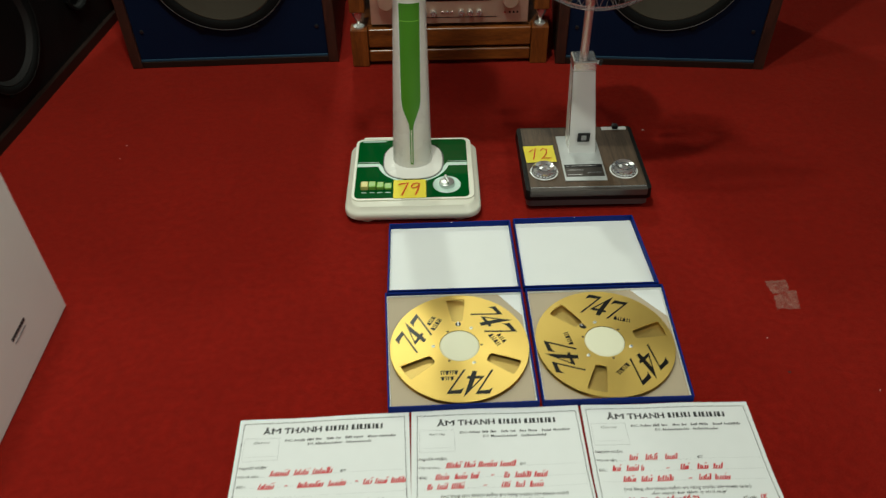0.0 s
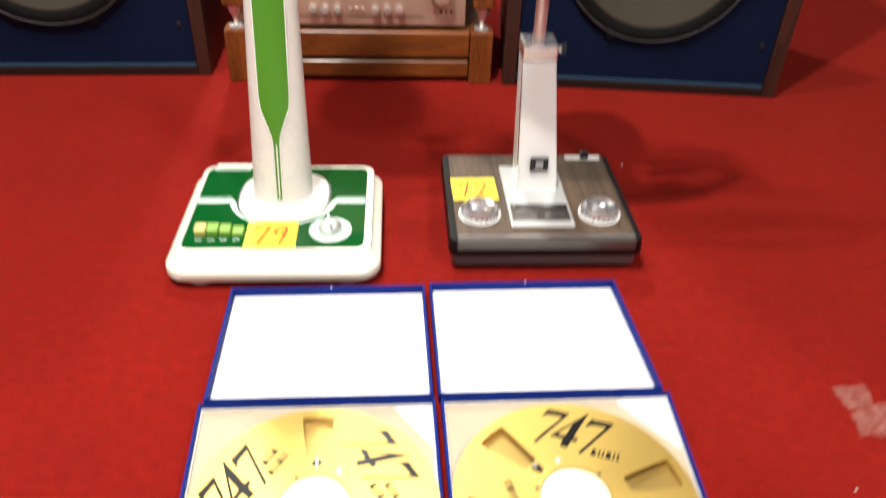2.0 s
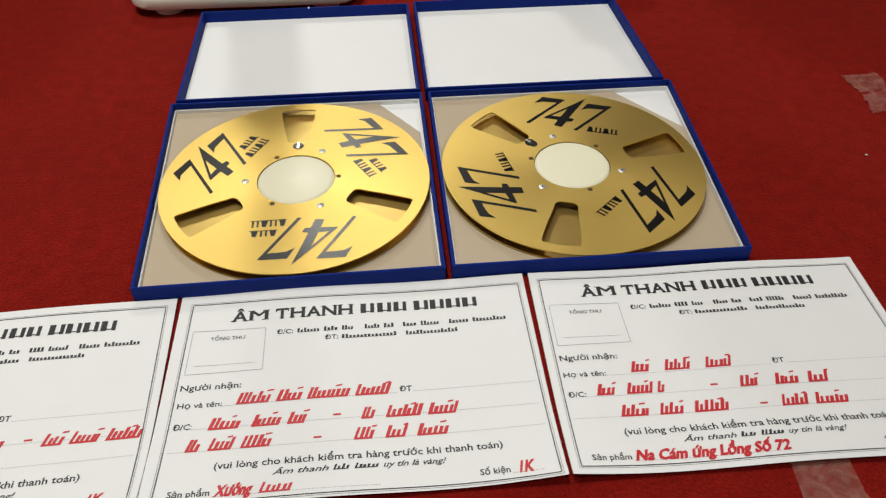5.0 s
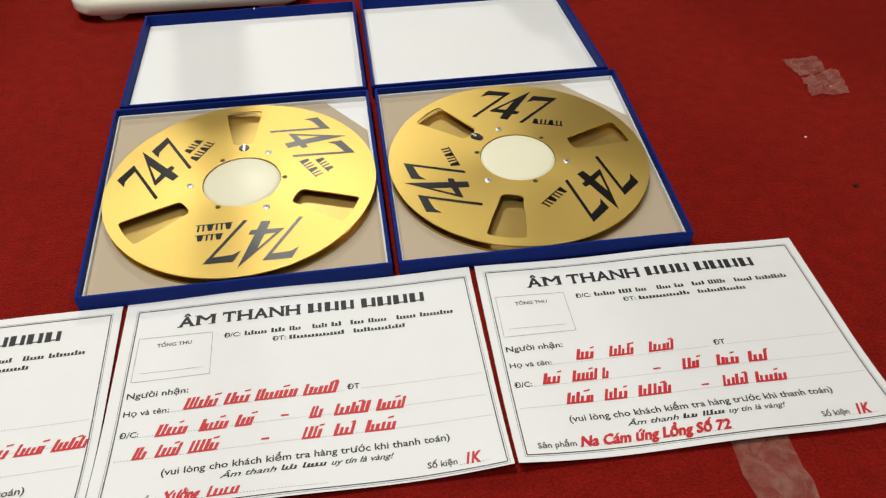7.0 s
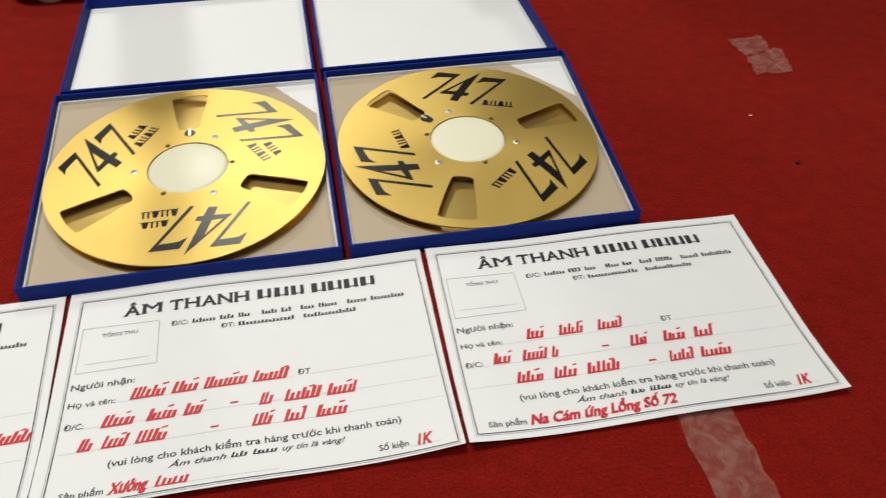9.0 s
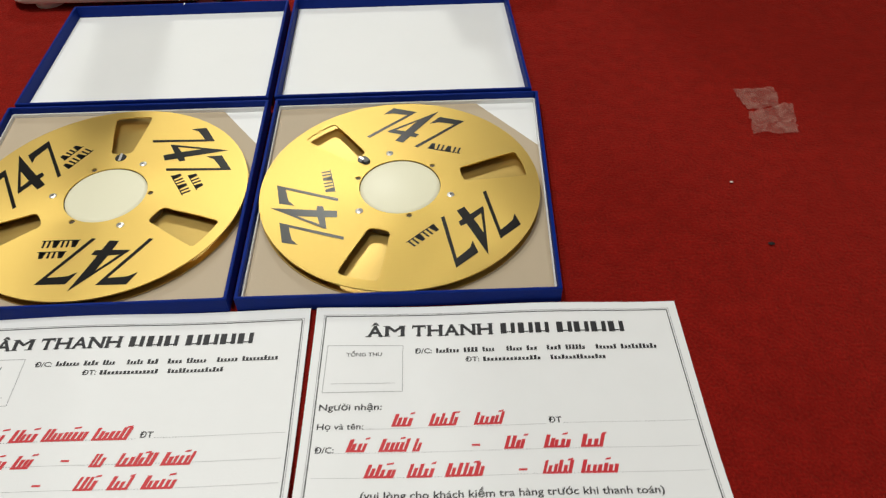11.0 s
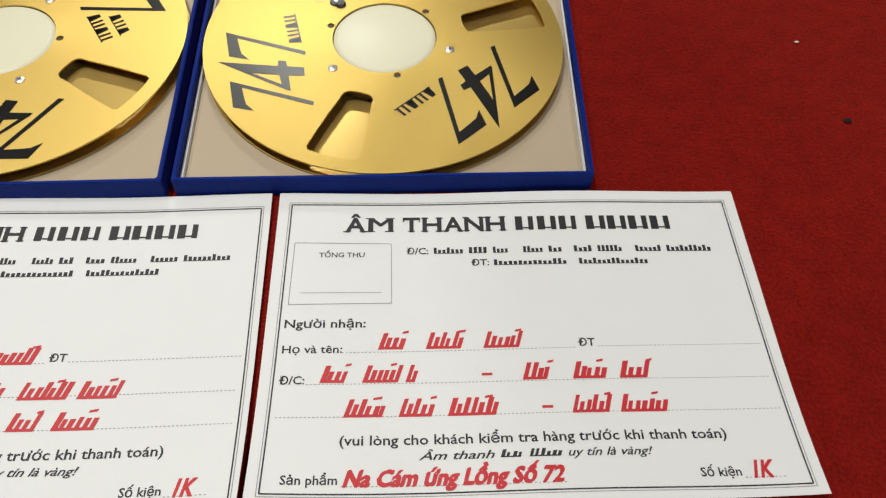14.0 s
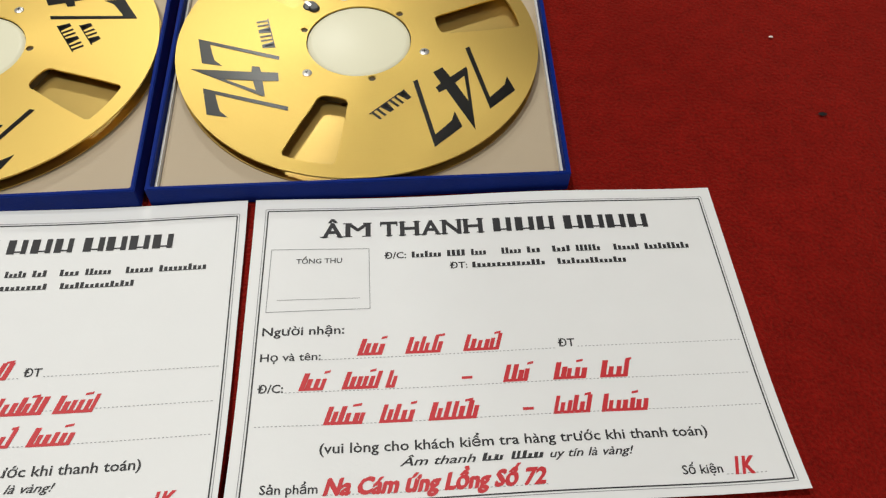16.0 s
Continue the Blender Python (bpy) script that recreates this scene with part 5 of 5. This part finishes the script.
part("stem", stack([(rect(0.1030, 0.724, 0.0325, 0.033), 0.0651), (rect(0.0905, 0.742, 0.0255, 0.023), 0.2700)]), WHITEPAINT, wfan, "tapered white square stem", 40)
for s in (-1, 1):
    side = bmesh.new()
    pts = [(0.1030 + s * 0.0328, 0.692, 0.0655), (0.1030 + s * 0.0328, 0.702, 0.0655), (0.0900 + s * 0.0253, 0.726, 0.2695), (0.0900 + s * 0.0258, 0.719, 0.2695)]
    side.faces.new([side.verts.new(p) for p in pts])
    part("chrome_edge", side, SATIN, wfan)
part("badge", block((0.0875, 0.6905, 0.098), (0.1165, 0.6945, 0.121), 0.001), BLACK, wfan, "small black badge", None, pose(0, 0, 0))
part("badge_mark", block((0.0960, 0.6895, 0.1030), (0.1080, 0.6904, 0.1160)), ALU, wfan)
part("stem_cap", block((0.0640, 0.7160, 0.2703), (0.1165, 0.7680, 0.2950), 0.003), SATIN, wfan, "chrome stem cap")
part("clamp_screw", tube([(0.1165, 0.735, 0.284), (0.1240, 0.734, 0.284)], 0.0045, 12), SATIN, wfan, "", 40)
part("clamp_head", tube([(0.1240, 0.734, 0.284), (0.1310, 0.733, 0.284)], 0.0075, 12), BLACK, wfan, "", 40)
part("pole", lathe([(0, 0.29), (0.0095, 0.29), (0.0095, 0.60), (0, 0.60)], 24), PINKCHROME, wfan, "polished pinkish pole", 40, pose(0.0895, 0.742, 0))
fan_head(wfan, 0.0890, 0.650, 0.626, 0.176, True)
sticky_note(-0.0345, 0.6590, 0.0619, 0.0730, 0.0690, 1.5, "12", "yellow sticky note with red number on the walnut fan base")

# ---------------------------------------------------------------- carton, tape and lint
carton = thing("carton", "tall plain white carton with small printed mark", "box", at=pose(-1.018, -0.420, 0))
part("body", block((-0.50, 0, 0.0015), (0, 0.702, 0.62), 0.003), CARTON, carton)
mark = bmesh.new()
for k in range(7):
    block((0.0002, 0.518 + 0.008 * k, 0.0985), (0.0008, 0.5245 + 0.008 * k, 0.1060), 0, 1, mark)
part("print_mark", mark, INK, carton, "small dark printed bars")
part("print_line", block((0.0002, 0.522, 0.0890), (0.0008, 0.566, 0.0920)), GREYINK, carton)


def tape_piece(name, corners, label, seed, crumple=0.0018):
    ob = thing(name, label, "tape", "old tape pieces")
    bm = bmesh.new()
    rnd = random.Random(seed)
    a, b, c, d = [Vector((x, y, 0)) for x, y in corners]
    n, m = 16, 16
    rows = []
    for j in range(m + 1):
        row = []
        for i in range(n + 1):
            p = a.lerp(b, i / n).lerp(d.lerp(c, i / n), j / m)
            jag = 0.0025 * noise.noise(Vector((p.x * 160, p.y * 160, seed))) if i in (0, n) or j in (0, m) else 0
            z = 0.0016 + crumple * abs(noise.noise(Vector((p.x * 70, p.y * 70, seed))))
            row.append(bm.verts.new((p.x + jag, p.y + jag, z)))
        rows.append(row)
    for r0, r1 in zip(rows, rows[1:]):
        for i in range(n):
            bm.faces.new((r0[i], r0[i + 1], r1[i + 1], r1[i]))
    part("film", bm, TAPE, ob, "", 50)
    return ob


tape_piece("tape_scrap", [(0.433, 0.306), (0.479, 0.307), (0.474, 0.270), (0.438, 0.268)], "crumpled piece of old clear tape on the carpet", 1, 0.0045)
tape_piece("tape_scrap", [(0.437, 0.262), (0.489, 0.277), (0.478, 0.224), (0.431, 0.223)], "folded scrap of old clear tape on the carpet", 2, 0.0075)
tape_piece("tape_strip", [(0.159, -0.185), (0.203, -0.185), (0.208, -0.400), (0.163, -0.400)], "strip of old clear tape running under the slip", 3, 0.0008)
for k, (x, y, r) in enumerate(((0.388, 0.150, 0.0014), (-1.06, 0.86, 0.0016), (-1.06, 0.80, 0.0014), (0.139, 0.90, 0.003), (0.30, 0.88, 0.002), (0.55, 0.02, 0.0012))):
    bm = bmesh.new()
    bmesh.ops.create_icosphere(bm, subdivisions=1, radius=r)
    for v in bm.verts:
        v.co = Vector((v.co.x * 1.5, v.co.y * 0.8, v.co.z * 0.5)) + 0.3 * r * noise.noise_vector(v.co * 900)
    o = new("lint", finish("lint", bm, SPECK))
    o.matrix_basis = pose(x, y, 0.0012 + r * 0.4, 0, 0, 50 * k)
    tagged(o, "tiny pale speck of lint on red carpet", "lint", "lint specks")
bm = bmesh.new()
bmesh.ops.create_icosphere(bm, subdivisions=1, radius=0.0030)
for v in bm.verts:
    v.co.x, v.co.y, v.co.z = v.co.x * 1.2, v.co.y * 0.7, v.co.z * 0.2
o = new("crumb", finish("crumb", bm, BLACK))
o.matrix_basis = pose(0.401, 0.066, 0.0016)
tagged(o, "small dark crumb on red carpet", "crumb")
